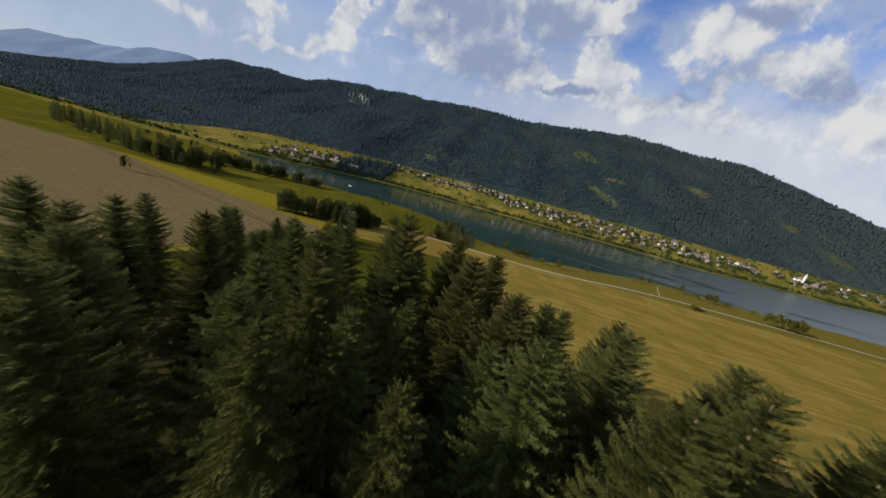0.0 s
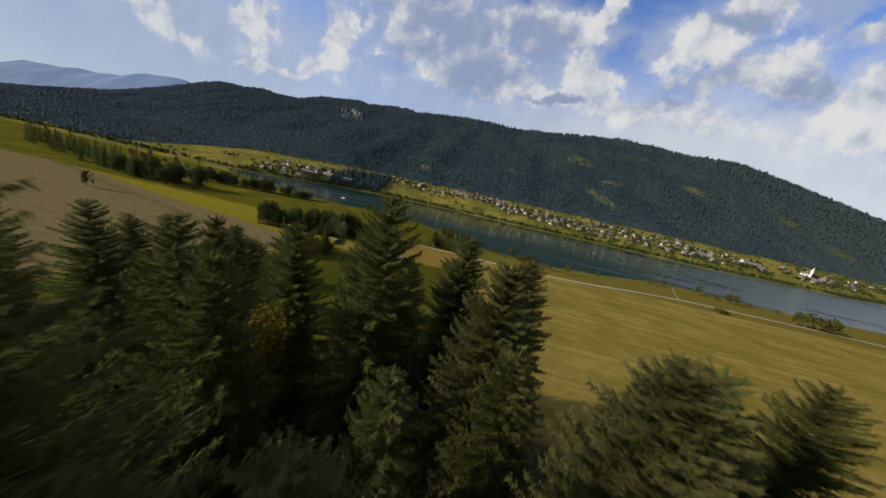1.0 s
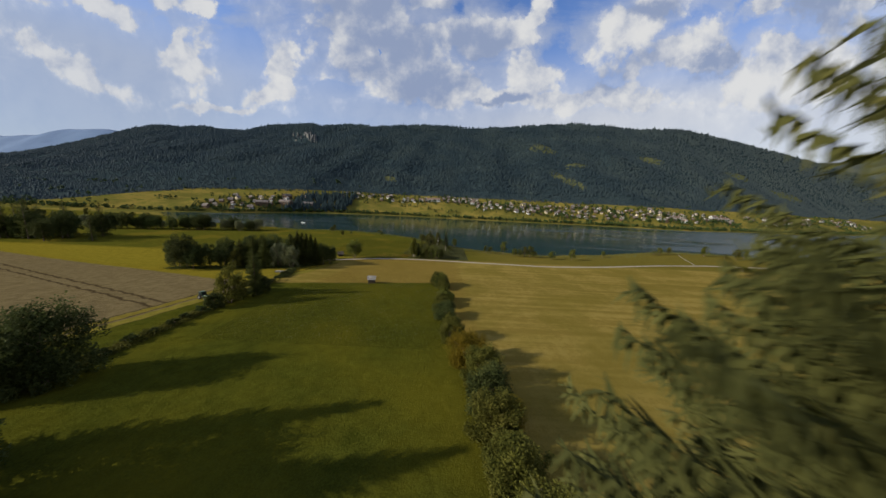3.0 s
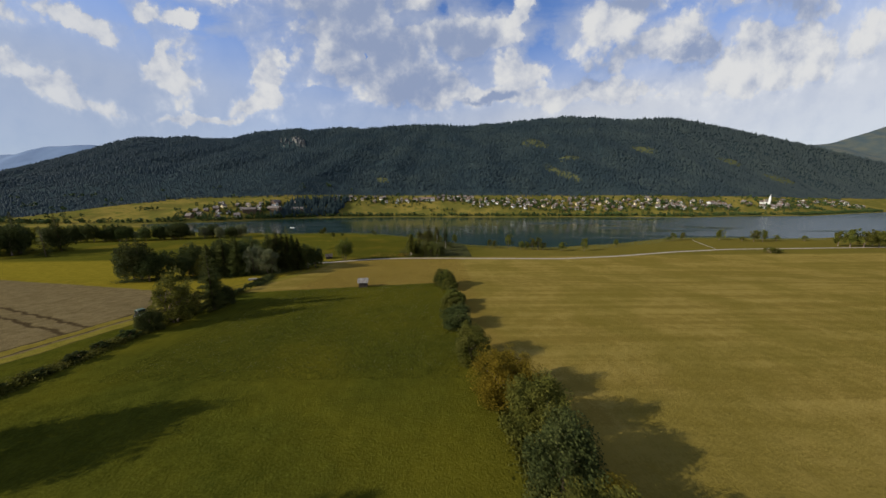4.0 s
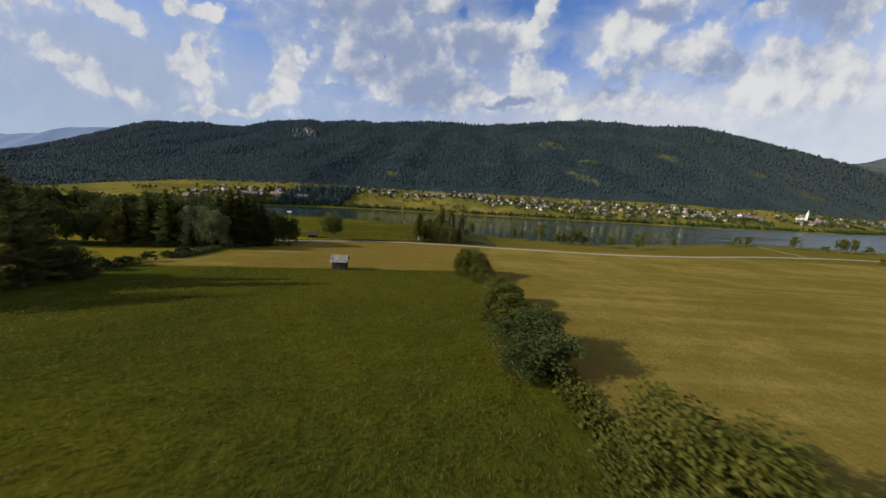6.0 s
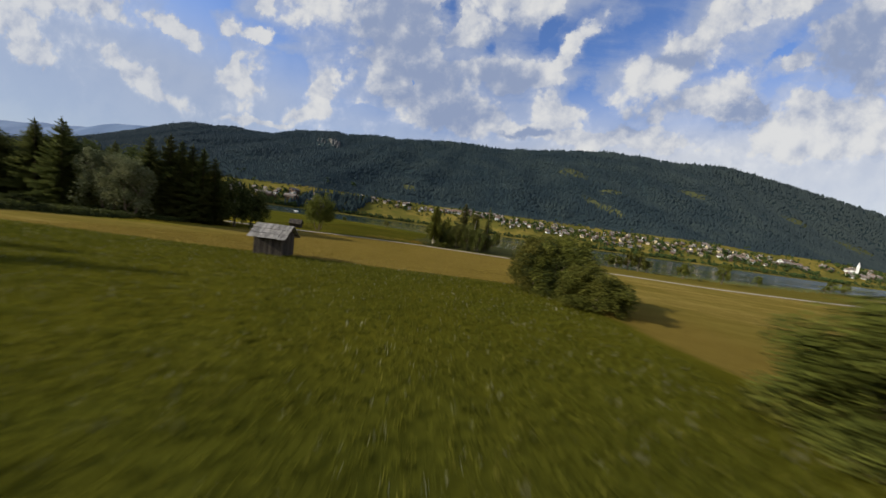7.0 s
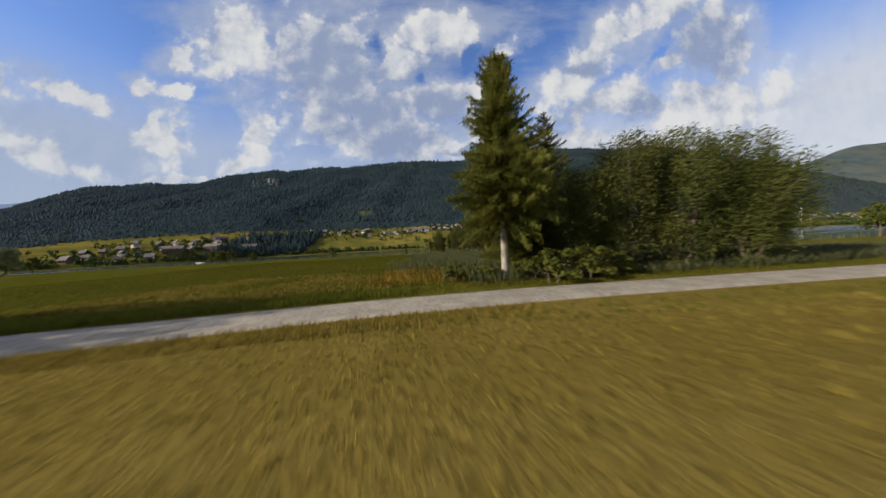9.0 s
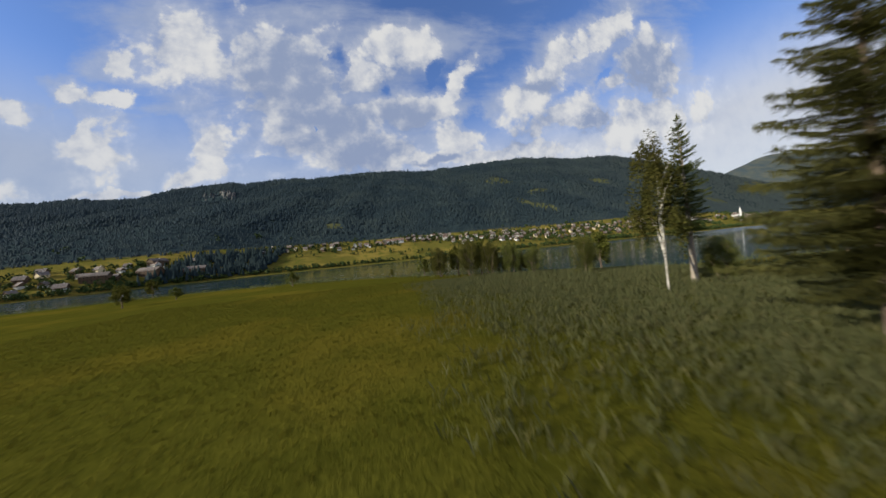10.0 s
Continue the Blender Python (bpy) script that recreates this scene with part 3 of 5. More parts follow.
# ---- gravel road ----
ROAD_X = [-66, -60, -43, -30, -12, 4, 25, 56, 84, 117, 158, 201, 305, 500]
ROAD_Y = [39, 39, 39.5, 42.5, 50, 52.8, 53, 51.5, 50.5, 56.5, 69, 78, 84, 82]


def ribbon(name, xs, ys, width, mat, lift, label, seed):
    n = 260
    x = np.interp(np.linspace(0, 1, n), np.linspace(0, 1, len(xs)), xs)
    y = soft(x, xs, ys, 5)
    dx, dy = np.gradient(x), np.gradient(y)
    ln = np.hypot(dx, dy)
    nx, ny = -dy / ln, dx / ln
    v = []
    prof = [(-0.62, -0.10), (-0.5, 0.02), (-0.28, 0.0), (0, 0.06), (0.28, 0.0), (0.5, 0.02), (0.62, -0.10)]
    for s, h in prof:
        w = s * width + waves(x, y, 9, seed + int(s * 50)) * 0.10
        qx, qy = x + nx * w, y + ny * w
        v.append(np.stack([qx, qy, land(qx, qy) + lift + h], -1))
    v = np.stack(v, 1).reshape(-1, 3)
    k = len(prof)
    i = np.arange(len(v)).reshape(n, k)
    f = np.stack([i[:-1, :-1], i[:-1, 1:], i[1:, 1:], i[1:, :-1]], -1).reshape(-1, 4)
    return tagged(new(name, mesh_np(name, v, f, mat)), label, "road", kind="structure")


ribbon("road", ROAD_X, ROAD_Y, 2.05, M_GRAVEL, 0.05, "pale gravel farm road with worn wheel tracks", 41)
ribbon("road_branch", [193, 197, 203, 210, 217, 221], [75, 84, 95, 106, 117, 124], 0.45, M_GRAVEL, 0.05, "narrow gravel path to the lake shore", 43)

# ---- trees ----


def spruce_crown(name, h, r, seed, mat, bare=0.08, dense=1.0, droop=0.35, taper=0.72):
    """Whorls of drooping boughs, each a spine with hanging needle sprays; the outline is ragged."""
    rnd = np.random.RandomState(seed)
    V = []
    z, step = h * bare, 0.34 / dense
    while z < h - 0.25:
        k = (z - h * bare) / (h * (1 - bare))
        L0 = r * (1 - k) ** taper * (0.55 + 0.45 * min(1, k / 0.10)) + 0.12
        n = max(6, int(round((11 - 4 * k) * dense)))
        a0 = rnd.uniform(0, 6.28)
        for j in range(n):
            if rnd.rand() < 0.06:
                continue
            a = a0 + 6.28 * j / n + rnd.uniform(-0.3, 0.3)
            L = L0 * rnd.uniform(0.45, 1.18)
            out, side = np.array((math.cos(a), math.sin(a), 0.0)), np.array((-math.sin(a), math.cos(a), 0.0))
            dz = droop * (1 - k) * rnd.uniform(0.3, 1.5) - 0.45 * k
            m = min(28, int(5 + L * 7.5))
            s = ((np.arange(m) + 0.6) / m)[:, None]
            c = out * L * s + np.array((0, 0, 1.0)) * (z + rnd.uniform(-0.35, 0.35) - dz * L * s ** 1.4 + 0.24 * L * np.maximum(0, s - 0.6))
            c = c + side * np.sin(s * 5 + a) * 0.05 * L
            w = (0.20 * min(L, 3.0) * (1.10 - s) + 0.10) * rnd.uniform(0.35, 1.5, (m, 1))
            b = 0.34 * L / m + 0.015
            hang = np.array((0, 0, -1.0)) * (0.07 * min(L, 3.0) * (1 - 0.4 * s) + 0.07)
            for sg in (-1, 1):
                e = c + side * sg * w + out * w * rnd.uniform(0.3, 1.1, (m, 1)) + hang * rnd.uniform(-0.9, 1.5, (m, 1))
                V.append(np.stack([c - out * b, e, c + out * b], 1))
                for q in (0.3, 0.6):
                    g = c + (e - c) * q
                    f = g + side * sg * w * rnd.uniform(0.0, 0.35, (m, 1)) + out * w * rnd.uniform(0.25, 0.65, (m, 1)) + hang * rnd.uniform(-1.0, 1.3, (m, 1))
                    V.append(np.stack([g - out * b * 0.6, f, g + out * b * 0.5], 1))
                f = c + side * sg * w * rnd.uniform(0.2, 0.7, (m, 1)) + hang * rnd.uniform(0.8, 2.2, (m, 1))
                V.append(np.stack([c - out * b * 0.6, f, c + out * b * 0.6], 1))
            V.append(np.stack([c - out * b * 0.7, c + hang * rnd.uniform(1.0, 2.4, (m, 1)) + side * rnd.uniform(-0.12, 0.12, (m, 1)), c + out * b * 0.7], 1))
        z += step * (1.25 - 0.45 * k) * rnd.uniform(0.85, 1.15)
    a = 6.28 * np.arange(5)[:, None] / 5
    ring = lambda q: np.concatenate([0.16 * np.cos(q), 0.16 * np.sin(q), 0 * q + h - 0.5], 1)
    V.append(np.stack([ring(a) * 0 + np.array((0, 0, h + 0.35)), ring(a), ring(a + 1.2)], 1))
    V = np.concatenate(V).reshape(-1, 3)
    return mesh_np(name, V, np.arange(len(V)).reshape(-1, 3), mat)


def spruce(h, r, seed, mat, bark, label, bare=0.08, dense=1.0, trunks=1, droop=0.35, taper=0.72):
    rnd = random.Random(seed)
    t = tagged(new("spruce_tree"), label, "tree", "spruces")
    runs = []
    for k in range(trunks):
        a = 2.1 * k + 0.6
        ox, oy = (math.cos(a) * 0.45, math.sin(a) * 0.45) if trunks > 1 else (0, 0)
        top = h - 0.4 - 0.16 * h * k
        runs.append(([(ox * (1 + 0.3 * q) + 0.04 * rnd.uniform(-1, 1) * q, oy * (1 + 0.3 * q), -0.6 + (top + 0.6) * q) for q in (0, 0.05, 0.25, 0.5, 0.75, 1)],
                     [h * 0.016 * s for s in (1.5, 1.1, 0.9, 0.65, 0.38, 0.08)]))
    ob = new("trunk", tubes("trunk", runs, bark))
    ob.parent = t
    c = new("crown", spruce_crown("crown", h, r, seed, mat, bare, dense, droop, taper))
    c.parent = t
    return t


def leaf_crown(name, seed, mat, rx, rz, cz, clumps, per, leaf, flat=0.0, low=0.0):
    """Leaves in clumps over an uneven rounded body with gaps."""
    rnd = np.random.RandomState(seed)
    cen = []
    while len(cen) < clumps:
        p = rnd.normal(size=3)
        p /= np.linalg.norm(p)
        if p[2] < -0.75 + low:
            continue
        cen.append(p * rnd.uniform(0.45, 0.92) * (1 + 0.16 * np.sin(3 * p[0] + seed) + 0.10 * np.sin(5 * p[1] + 2 * seed)))
    cen = np.array(cen)
    n = clumps * per
    ci = np.repeat(np.arange(clumps), per)
    size = rnd.uniform(0.16, 0.30, clumps)[ci]
    off = rnd.normal(size=(n, 3))
    off /= np.linalg.norm(off, axis=1)[:, None]
    off *= (rnd.rand(n) ** 0.4 * size)[:, None]
    p = cen[ci] + off
    P = p * (rx, rx, rz) + (0, 0, cz)
    d1 = rnd.normal(size=(n, 3)) + off * 2.0
    d1 /= np.linalg.norm(d1, axis=1)[:, None]
    d2 = np.cross(d1, rnd.normal(size=(n, 3)))
    d2 /= np.linalg.norm(d2, axis=1)[:, None]
    s = (leaf * rnd.uniform(0.6, 1.35, n))[:, None]
    V = np.stack([P - d1 * s, P + d2 * s * 0.55, P + d1 * s, P - d2 * s * 0.55], 1).reshape(-1, 3)
    return mesh_np(name, V, np.arange(4 * n).reshape(-1, 4), mat)


def broadleaf(kind, seed, mat, bark, h, rx, base, label, clumps=55, per=75, leaf=0.16, stems=1, group="broadleaf trees", girth=0.022):
    """h: height; base: where the crown begins."""
    rnd = random.Random(seed)
    t = tagged(new(kind), label, "bush" if "bush" in kind else "tree", group)
    rz, cz = (h - base) / 2, (h + base) / 2
    runs = []
    for s in range(stems):
        a = 6.28 * s / max(stems, 1) + rnd.uniform(0, 1)
        o = 0.22 * (stems > 1)
        lx, ly = math.cos(a) * o, math.sin(a) * o
        sp = 0.28 * rx * (stems > 1)
        runs.append(([(lx, ly, -0.5), (lx * 1.3, ly * 1.3, 0.4), (lx + math.cos(a) * sp * 0.5, ly + math.sin(a) * sp * 0.5, max(base, 0.4) + 0.4), (lx + math.cos(a) * sp, ly + math.sin(a) * sp, cz), (math.cos(a) * sp * 1.4, math.sin(a) * sp * 1.4, cz + rz * 0.6)],
                     [q * h * girth / (1 + 0.35 * (stems - 1)) for q in (1.5, 1.05, 0.85, 0.5, 0.12)]))
        for k in range(6):
            b_ = rnd.uniform(0, 6.28)
            z0 = max(base, 0.3) + (cz - max(base, 0.3)) * rnd.uniform(0.1, 1.1)
            sx_, sy_ = lx + math.cos(a) * sp * 0.7, ly + math.sin(a) * sp * 0.7
            q = rx * rnd.uniform(0.35, 0.62)
            runs.append(([(sx_, sy_, z0), (sx_ + math.cos(b_) * q * 0.5, sy_ + math.sin(b_) * q * 0.5, z0 + rz * 0.30), (sx_ + math.cos(b_) * q, sy_ + math.sin(b_) * q, z0 + rz * 0.5)],
                         [h * 0.009, h * 0.006, h * 0.002]))
    ob = new("trunk", tubes("trunk", runs, bark, 6))
    ob.parent = t
    c = new("crown", leaf_crown("crown", seed, mat, rx, rz, cz, clumps, per, leaf))
    c.parent = t
    return t


def stand(ob, x, y, s=1.0, turn=0.0, sink=0.0, tall=1.0, z=None):
    ob.matrix_basis = pose(x, y, (gz(x, y) if z is None else z) - sink, 0, 0, turn) @ Matrix.Diagonal((s, s, s * tall, 1))
    return ob


def again(ob, x, y, s=1.0, turn=0.0, tall=1.0, label=""):
    c = copy_thing(ob, Matrix())
    if label:
        tagged(c, label)
    return stand(c, x, y, s, turn, 0.0, tall)


# the spruce wood on the slope, 24 m trees
L_SPRUCE = "tall dark green spruce in the hillside wood"
wood = [spruce(24, 5.2, 11, M_SPRUCE, M_BARK, L_SPRUCE, taper=0.52), spruce(24, 4.7, 12, M_SPRUCE, M_BARK, L_SPRUCE, dense=1.1, taper=0.56),
        spruce(24, 5.2, 13, M_SPRUCE_PALE, M_BARK, "tall pale green spruce with cones at the wood's edge", dense=1.22, droop=0.45, taper=0.5), spruce(24, 4.9, 14, M_SPRUCE, M_BARK, L_SPRUCE, droop=0.55, taper=0.5)]
# x, y, height of the tip, kind
EDGE = [(29.6, -90.4, 33.9, 2), (36.9, -93.4, 33.2, 2), (23.6, -94.0, 30.2, 1), (18.6, -94.6, 33.6, 3), (22.2, -101.6, 37.3, 0), (32.4, -105.1, 34.8, 2), (36.6, -114.8, 35.2, 2),
        (40.4, -112.0, 34.2, 1), (45.8, -116.4, 35.2, 2), (-3.2, -89.5, 27.8, 1), (31.5, -97.5, 29.2, 3), (34.0, -100.5, 30.0, 0), (12.0, -98.5, 32.4, 0),
        (7.0, -92.5, 30.0, 3), (2.5, -98.0, 31.0, 1), (9.0, -107.0, 33.2, 0), (15.5, -110.5, 33.0, 1), 
        (-5.0, -103.0, 31.0, 0), (-11.0, -96.0, 28.0, 3), (20.5, -120.0, 37.4, 0), (3.0, -113.0, 33.6, 1), 
        (-4.0, -119.0, 33.0, 0), (-13.0, -110.0, 31.0, 1), (5.0, -124.0, 34.2, 2), (-7.0, -129.0, 34.0, 3), (-17.0, -121.0, 32.2, 1), (-25.0, -111.0, 30.2, 3), (37.0, -122.5, 35.4, 0), (50.5, -108.0, 33.0, 3), (46.0, -104.0, 31.0, 1), (43.0, -126.0, 36.6, 3), (52.0, -121.0, 36.0, 0), (58.5, -113.5, 34.0, 2),
        (-20.0, -102.0, 29.0, 0), (60.0, -126.0, 37.0, 1), (29.5, -126.5, 33.0, 1), (33.5, -108.5, 30.5, 3), (27.0, -113.0, 30.8, 1), (24.5, -100.0, 28.2, 3), (66.0, -118.0, 35.0, 0),
        (24.3, -121.8, 33.2, 0), (18.0, -124.5, 34.4, 3), (13.2, -117.5, 33.0, 1), (25.6, -118.0, 31.6, 2), (22.0, -127.5, 35.0, 1), (10.5, -128.5, 35.0, 0), (35.0, -118.8, 32.0, 0), (40.0, -119.5, 33.0, 3)]
for k, (x, y, top, kind) in enumerate(EDGE):
    s = (top - gz(x, y)) / 24.3
    again(wood[kind], x, y, s, 67 * k)
first = [(30, -152, 0), (14, -152, 1), (70, -130, 2), (8, -140, 3)]
for (x, y, k) in first:
    stand(wood[k], x, y, 1.05, 31 * k)
for k, (x, y) in enumerate([(78, -120), (82, -134), (18, -141), (46, -138), (58, -140), (38, -146), (74, -145), (24, -150), (50, -152)]):
    again(wood[(k * 3) % 4], x, y, 0.95 + 0.12 * math.sin(k * 2.3), 41 * k)

wood_gold = broadleaf("birch_tree", 19, M_LEAF_GOLD, M_BARK, 15, 3.4, 4.0, "yellowing leafy tree among the spruces", 70, 90, 0.16, 1, "wood edge")
stand(wood_gold, 11.4, -103.2, 1.12, 0, tall=1.0)
# broadleaf kinds, built once
L_HEDGE = "leafy hedgerow tree between meadow and hay field"
hedge = [broadleaf("hedge_tree", 21, M_LEAF, M_BARK, 5.0, 2.3, -1.2, L_HEDGE, 120, 190, 0.075, 2, "hedgerow"),
         broadleaf("hedge_tree", 22, M_LEAF, M_BARK, 5.0, 2.0, -1.2, L_HEDGE, 110, 190, 0.075, 1, "hedgerow"),
         broadleaf("hedge_tree", 23, M_LEAF_GOLD, M_BARK, 6.5, 2.9, -1.3, "golden yellow hedgerow tree beside the meadow", 150, 190, 0.075, 2, "hedgerow"),
         broadleaf("hedge_tree", 24, M_LEAF_DARK, M_BARK, 5.5, 2.2, -1.2, L_HEDGE, 110, 180, 0.078, 1, "hedgerow")]
stand(hedge[0], 23.7, 2.4, 1.34, 0, tall=0.72)
stand(hedge[1], 26.9, -15.8, 1.35, 40, tall=0.56)
stand(hedge[2], 30.7, -49.5, 1.36, 10, tall=0.74)
stand(hedge[3], 26.1, -29.2, 1.5, 90, tall=0.52)
for k, x, y, s, tall in [(1, 26.0, -20.6, 1.4, 0.54), (0, 25.2, 0.2, 1.25, 0.80), (1, 26.0, -3.4, 1.25, 0.5), (3, 24.2, 0.9, 1.2, 0.76), (0, 26.2, -1.2, 1.0, 0.66), (0, 27.85, -41.0, 1.36, 0.77), (0, 32.2, -55.2, 1.40, 0.92), (3, 32.3, -60.5, 1.4, 0.9), (0, 32.0, -66.0, 1.4, 0.92), (1, 32.3, -71.5, 1.55, 0.85), (0, 33.6, -77.5, 1.5, 0.95), (3, 35.5, -83.5, 1.5, 1.0), (2, 33.8, -63.2, 0.8, 0.7)]:
    again(hedge[k], x, y, s, 57 * k + 13 * x, tall)

# the hedge on the west side of the meadow
dark_spruce = spruce(14, 3.0, 31, M_SPRUCE, M_BARK, "dark spruce standing in the field hedge", bare=0.03)
stand(dark_spruce, -29.0, -19.5, 1.0, 20)
again(dark_spruce, -30.5, -17.0, 0.85, 60)
again(hedge[3], -30.0, -15.0, 1.1, 10, 0.8, "dark bushy tree in the field hedge")
gold = broadleaf("hedge_tree", 32, M_LEAF_OLIVE, M_BARK, 8.5, 3.3, -1.0, "yellow-brown bushy tree in the field hedge", 60, 90, 0.18, 2, "west hedge")
stand(gold, -30.8, -26.5, 1.15, 0)
again(gold, -31.5, -23.0, 0.8, 60, 0.9)
again(hedge[3], -31.5, -30.5, 0.9, 40, 0.9, "dark bushy tree in the field hedge")
low_bush = broadleaf("hedge_bush", 33, M_LEAF_DARK, M_BARK, 1.8, 1.5, 0.05, "low dark bush of the field hedge", 26, 60, 0.13, 3, "west hedge")
stand(low_bush, -31.5, -14.0, 1.0)
for k, (x, y, s) in enumerate([(-32.0, -10.5, 1.1), (-32.8, -7.0, 0.9), (-33.6, -3.0, 1.0), (-34.4, 1.0, 0.8), (-31.5, -34.0, 1.0), (-31.8, -37.5, 0.8), (-31.0, -41.0, 0.9), (-30.8, -45.0, 0.7), (-31.2, -48.5, 0.85), (-30.4, -53.0, 0.8), (-30.0, -57.5, 0.9), (-36.0, 5.5, 1.0), (-30.4, -62.0, 0.8)]):
    again(low_bush, x, y, s, 71 * k)
L_FOOT = "dark leafy tree at the foot of the wood"
again(hedge[3], -29.0, -60.0, 2.2, 80, 1.05, "dark leafy tree at the end of the field hedge")
again(hedge[3], -32.5, -63.0, 1.9, 20, 1.0, "dark leafy tree at the end of the field hedge")
again(wood[1], -21.0, -72.0, 0.72, 30, 1.0, "dark spruce at the foot of the wood")
again(wood[0], -10.5, -79.0, 0.72, 70, 1.0, "dark spruce at the foot of the wood")
again(hedge[3], -15.5, -76.5, 2.1, 120, 1.1, L_FOOT)
again(wood[3], -24.0, -82.0, 0.8, 10, 1.0, "dark spruce at the foot of the wood")
again(wood[2], -2.5, -84.5, 0.5, 10, 1.0, "young spruce at the foot of the wood")

# the copse beside the fields
copse = broadleaf("copse_tree", 41, M_LEAF_DARK, M_BARK, 11, 4.2, -0.6, "broad dark green tree of the copse", 95, 120, 0.18, 1, "copse")
stand(copse, -77.5, 9.5, 1.25, 0)
grey = broadleaf("willow_tree", 42, M_LEAF_GREY, M_BARK, 9.5, 3.2, -0.6, "grey-green willow at the edge of the copse", 95, 160, 0.115, 2, "copse")
stand(grey, -41.8, 20.2, 1.15, 0)
again(grey, -47.5, 21.5, 1.2, 70, 1.05)
for x, y, s, tall in [(-71.0, 12.5, 1.05, 0.9), (-66.5, 14.5, 0.8, 0.9), (-83.0, 12.0, 1.1, 0.9), (-33.0, 31.8, 1.0, 0.95), (-30.6, 33.5, 0.85, 0.95), (-74.0, 8.5, 0.85, 1.0)]:
    again(copse, x, y, s, 30 * x, tall)
again(gold, -62.5, 15.0, 0.85, 40, 1.0, "yellowing tree of the copse")
for x, y, s, tall in [(-57.0, 22.5, 1.15, 0.98), (-52.5, 23.5, 1.15, 0.98), (-47.5, 26.5, 1.12, 1.0), (-43.0, 29.0, 1.08, 1.0), (-38.8, 31.0, 1.0, 1.0), (-61.5, 19.5, 1.0, 1.0), (-64.0, 25.0, 1.2, 1.0), (-55.0, 29.0, 1.25, 1.0), (-46.5, 33.0, 1.2, 1.0), (-70.5, 20.0, 1.1, 1.0)]:
    again(copse, x, y, s, 47 * x, tall)
copse_spruce = spruce(13.5, 3.4, 43, M_SPRUCE, M_BARK, "dark spruce of the copse between the fields", bare=0.02, dense=1.2, taper=0.8)
stand(copse_spruce, -57.0, 18.5, 1.05, 0)
for k, (x, y, s) in enumerate([(-54.5, 20.5, 1.0), (-59.5, 20.0, 0.95), (-52.0, 18.5, 1.02), (-44.5, 25.0, 1.05), (-42.0, 26.4, 1.12), (-40.2, 27.0, 1.07), (-38.5, 27.5, 1.04), (-36.8, 28.1, 1.02), (-35.0, 28.8, 0.92), (-61.5, 17.0, 0.85), (-49.5, 23.5, 0.9)]):
    again(copse_spruce, x, y, s * 1.08, 50 * k)

# round tree by the small barn
round_tree = broadleaf("field_tree", 51, M_LEAF, M_BARK, 10.2, 4.6, 0.9, "round leafy tree with several stems beside the small barn", 130, 120, 0.15, 4, "field trees")
stand(round_tree, -23.4, 48.3, 1.0, 0)

# trees beside the road
road_spruce = spruce(12.2, 3.0, 61, M_LARCH, M_BARK_PALE, "tall yellow-green spruce with a pale trunk beside the road", bare=0.26, dense=1.35, droop=0.6, taper=0.6)
stand(road_spruce, 8.0, 57.6, 0.98, 0)
again(road_spruce, 8.2, 58.4, 0.6, 75, 1.4)
again(road_spruce, 8.5, 59.3, 0.74, 150, 1.25)
marsh_spruce = spruce(13.5, 3.9, 64, M_SPRUCE_PALE, M_BARK, "open-grown spruce with layered boughs in the marsh", bare=0.14, dense=0.95, droop=0.25, taper=0.75)
stand(marsh_spruce, 16.8, 70.4, 1.13, 200)
low_larch = spruce(9.0, 3.6, 65, M_LARCH, M_BARK, "bushy yellow-green spruce with boughs down to the ground", bare=0.03, dense=1.15, droop=0.45, taper=0.6)
stand(low_larch, 11.6, 63.6, 1.0, 310)
again(dark_spruce, 10.6, 59.4, 0.62, 70, 1.0, "dark spruce beside the gravel road")
road_tree = broadleaf("alder_tree", 62, M_LEAF_ALDER, M_BARK, 8.6, 2.7, -0.8, "leafy alder beside the gravel road", 120, 270, 0.060, 3, "alders by the road")
stand(road_tree, 15.5, 58.2, 1.0, 0)
for x, y, s, tall in [(12.8, 58.6, 0.85, 0.9), (18.6, 58.0, 0.98, 1.04), (21.6, 57.2, 0.95, 0.98), (24.0, 59.0, 0.8, 0.95)]:
    again(road_tree, x, y, s, 40 * x, tall)
shrub = broadleaf("shrub_bush", 63, M_LEAF, M_BARK, 1.5, 1.3, 0.02, "low shrub at the roadside", 24, 60, 0.11, 3, "roadside shrubs")
stand(shrub, 9.5, 55.2, 1.0)
for k, (x, y, s) in enumerate([(11.3, 55.6, 1.0), (13.2, 56.4, 0.8), (5.2, 57.6, 0.6), (7.0, 57.4, 0.55), (9.0, 56.6, 0.7), (12.4, 57.4, 1.0), (209.5, 64.5, 2.2), (212.5, 65.0, 1.9), (215.5, 65.5, 1.6)]):
    again(shrub, x, y, s, 37 * k)

for x, y, s in [(12.9, 114.6, 0.95), (16.5, 113.0, 0.85), (20.2, 111.0, 0.8), (8.0, 122.0, 0.85), (27.0, 99.5, 0.75), (23.6, 109.0, 0.66)]:
    again(road_tree, x, y, s, 60 * x, 1.0, "leafy alder on the marshy lake shore")

# birches and spruces in the marsh
birch = broadleaf("birch_tree", 71, M_LEAF_ALDER, M_BIRCH, 13.2, 2.3, 2.4, "slender birch with white bark in the marsh", 95, 110, 0.11, 1, "marsh trees", 0.006)
stand(birch, 21.5, 82.6, 1.0, 0)
thin_spruce = spruce(19.5, 2.6, 72, M_SPRUCE, M_BARK_PALE, "thin spruce with a bare pale trunk in the marsh", bare=0.28, dense=0.8, droop=0.2)
stand(thin_spruce, 26.8, 84.4, 0.84, 0)
again(road_tree, 29.5, 84.0, 0.6, 45, 0.9)
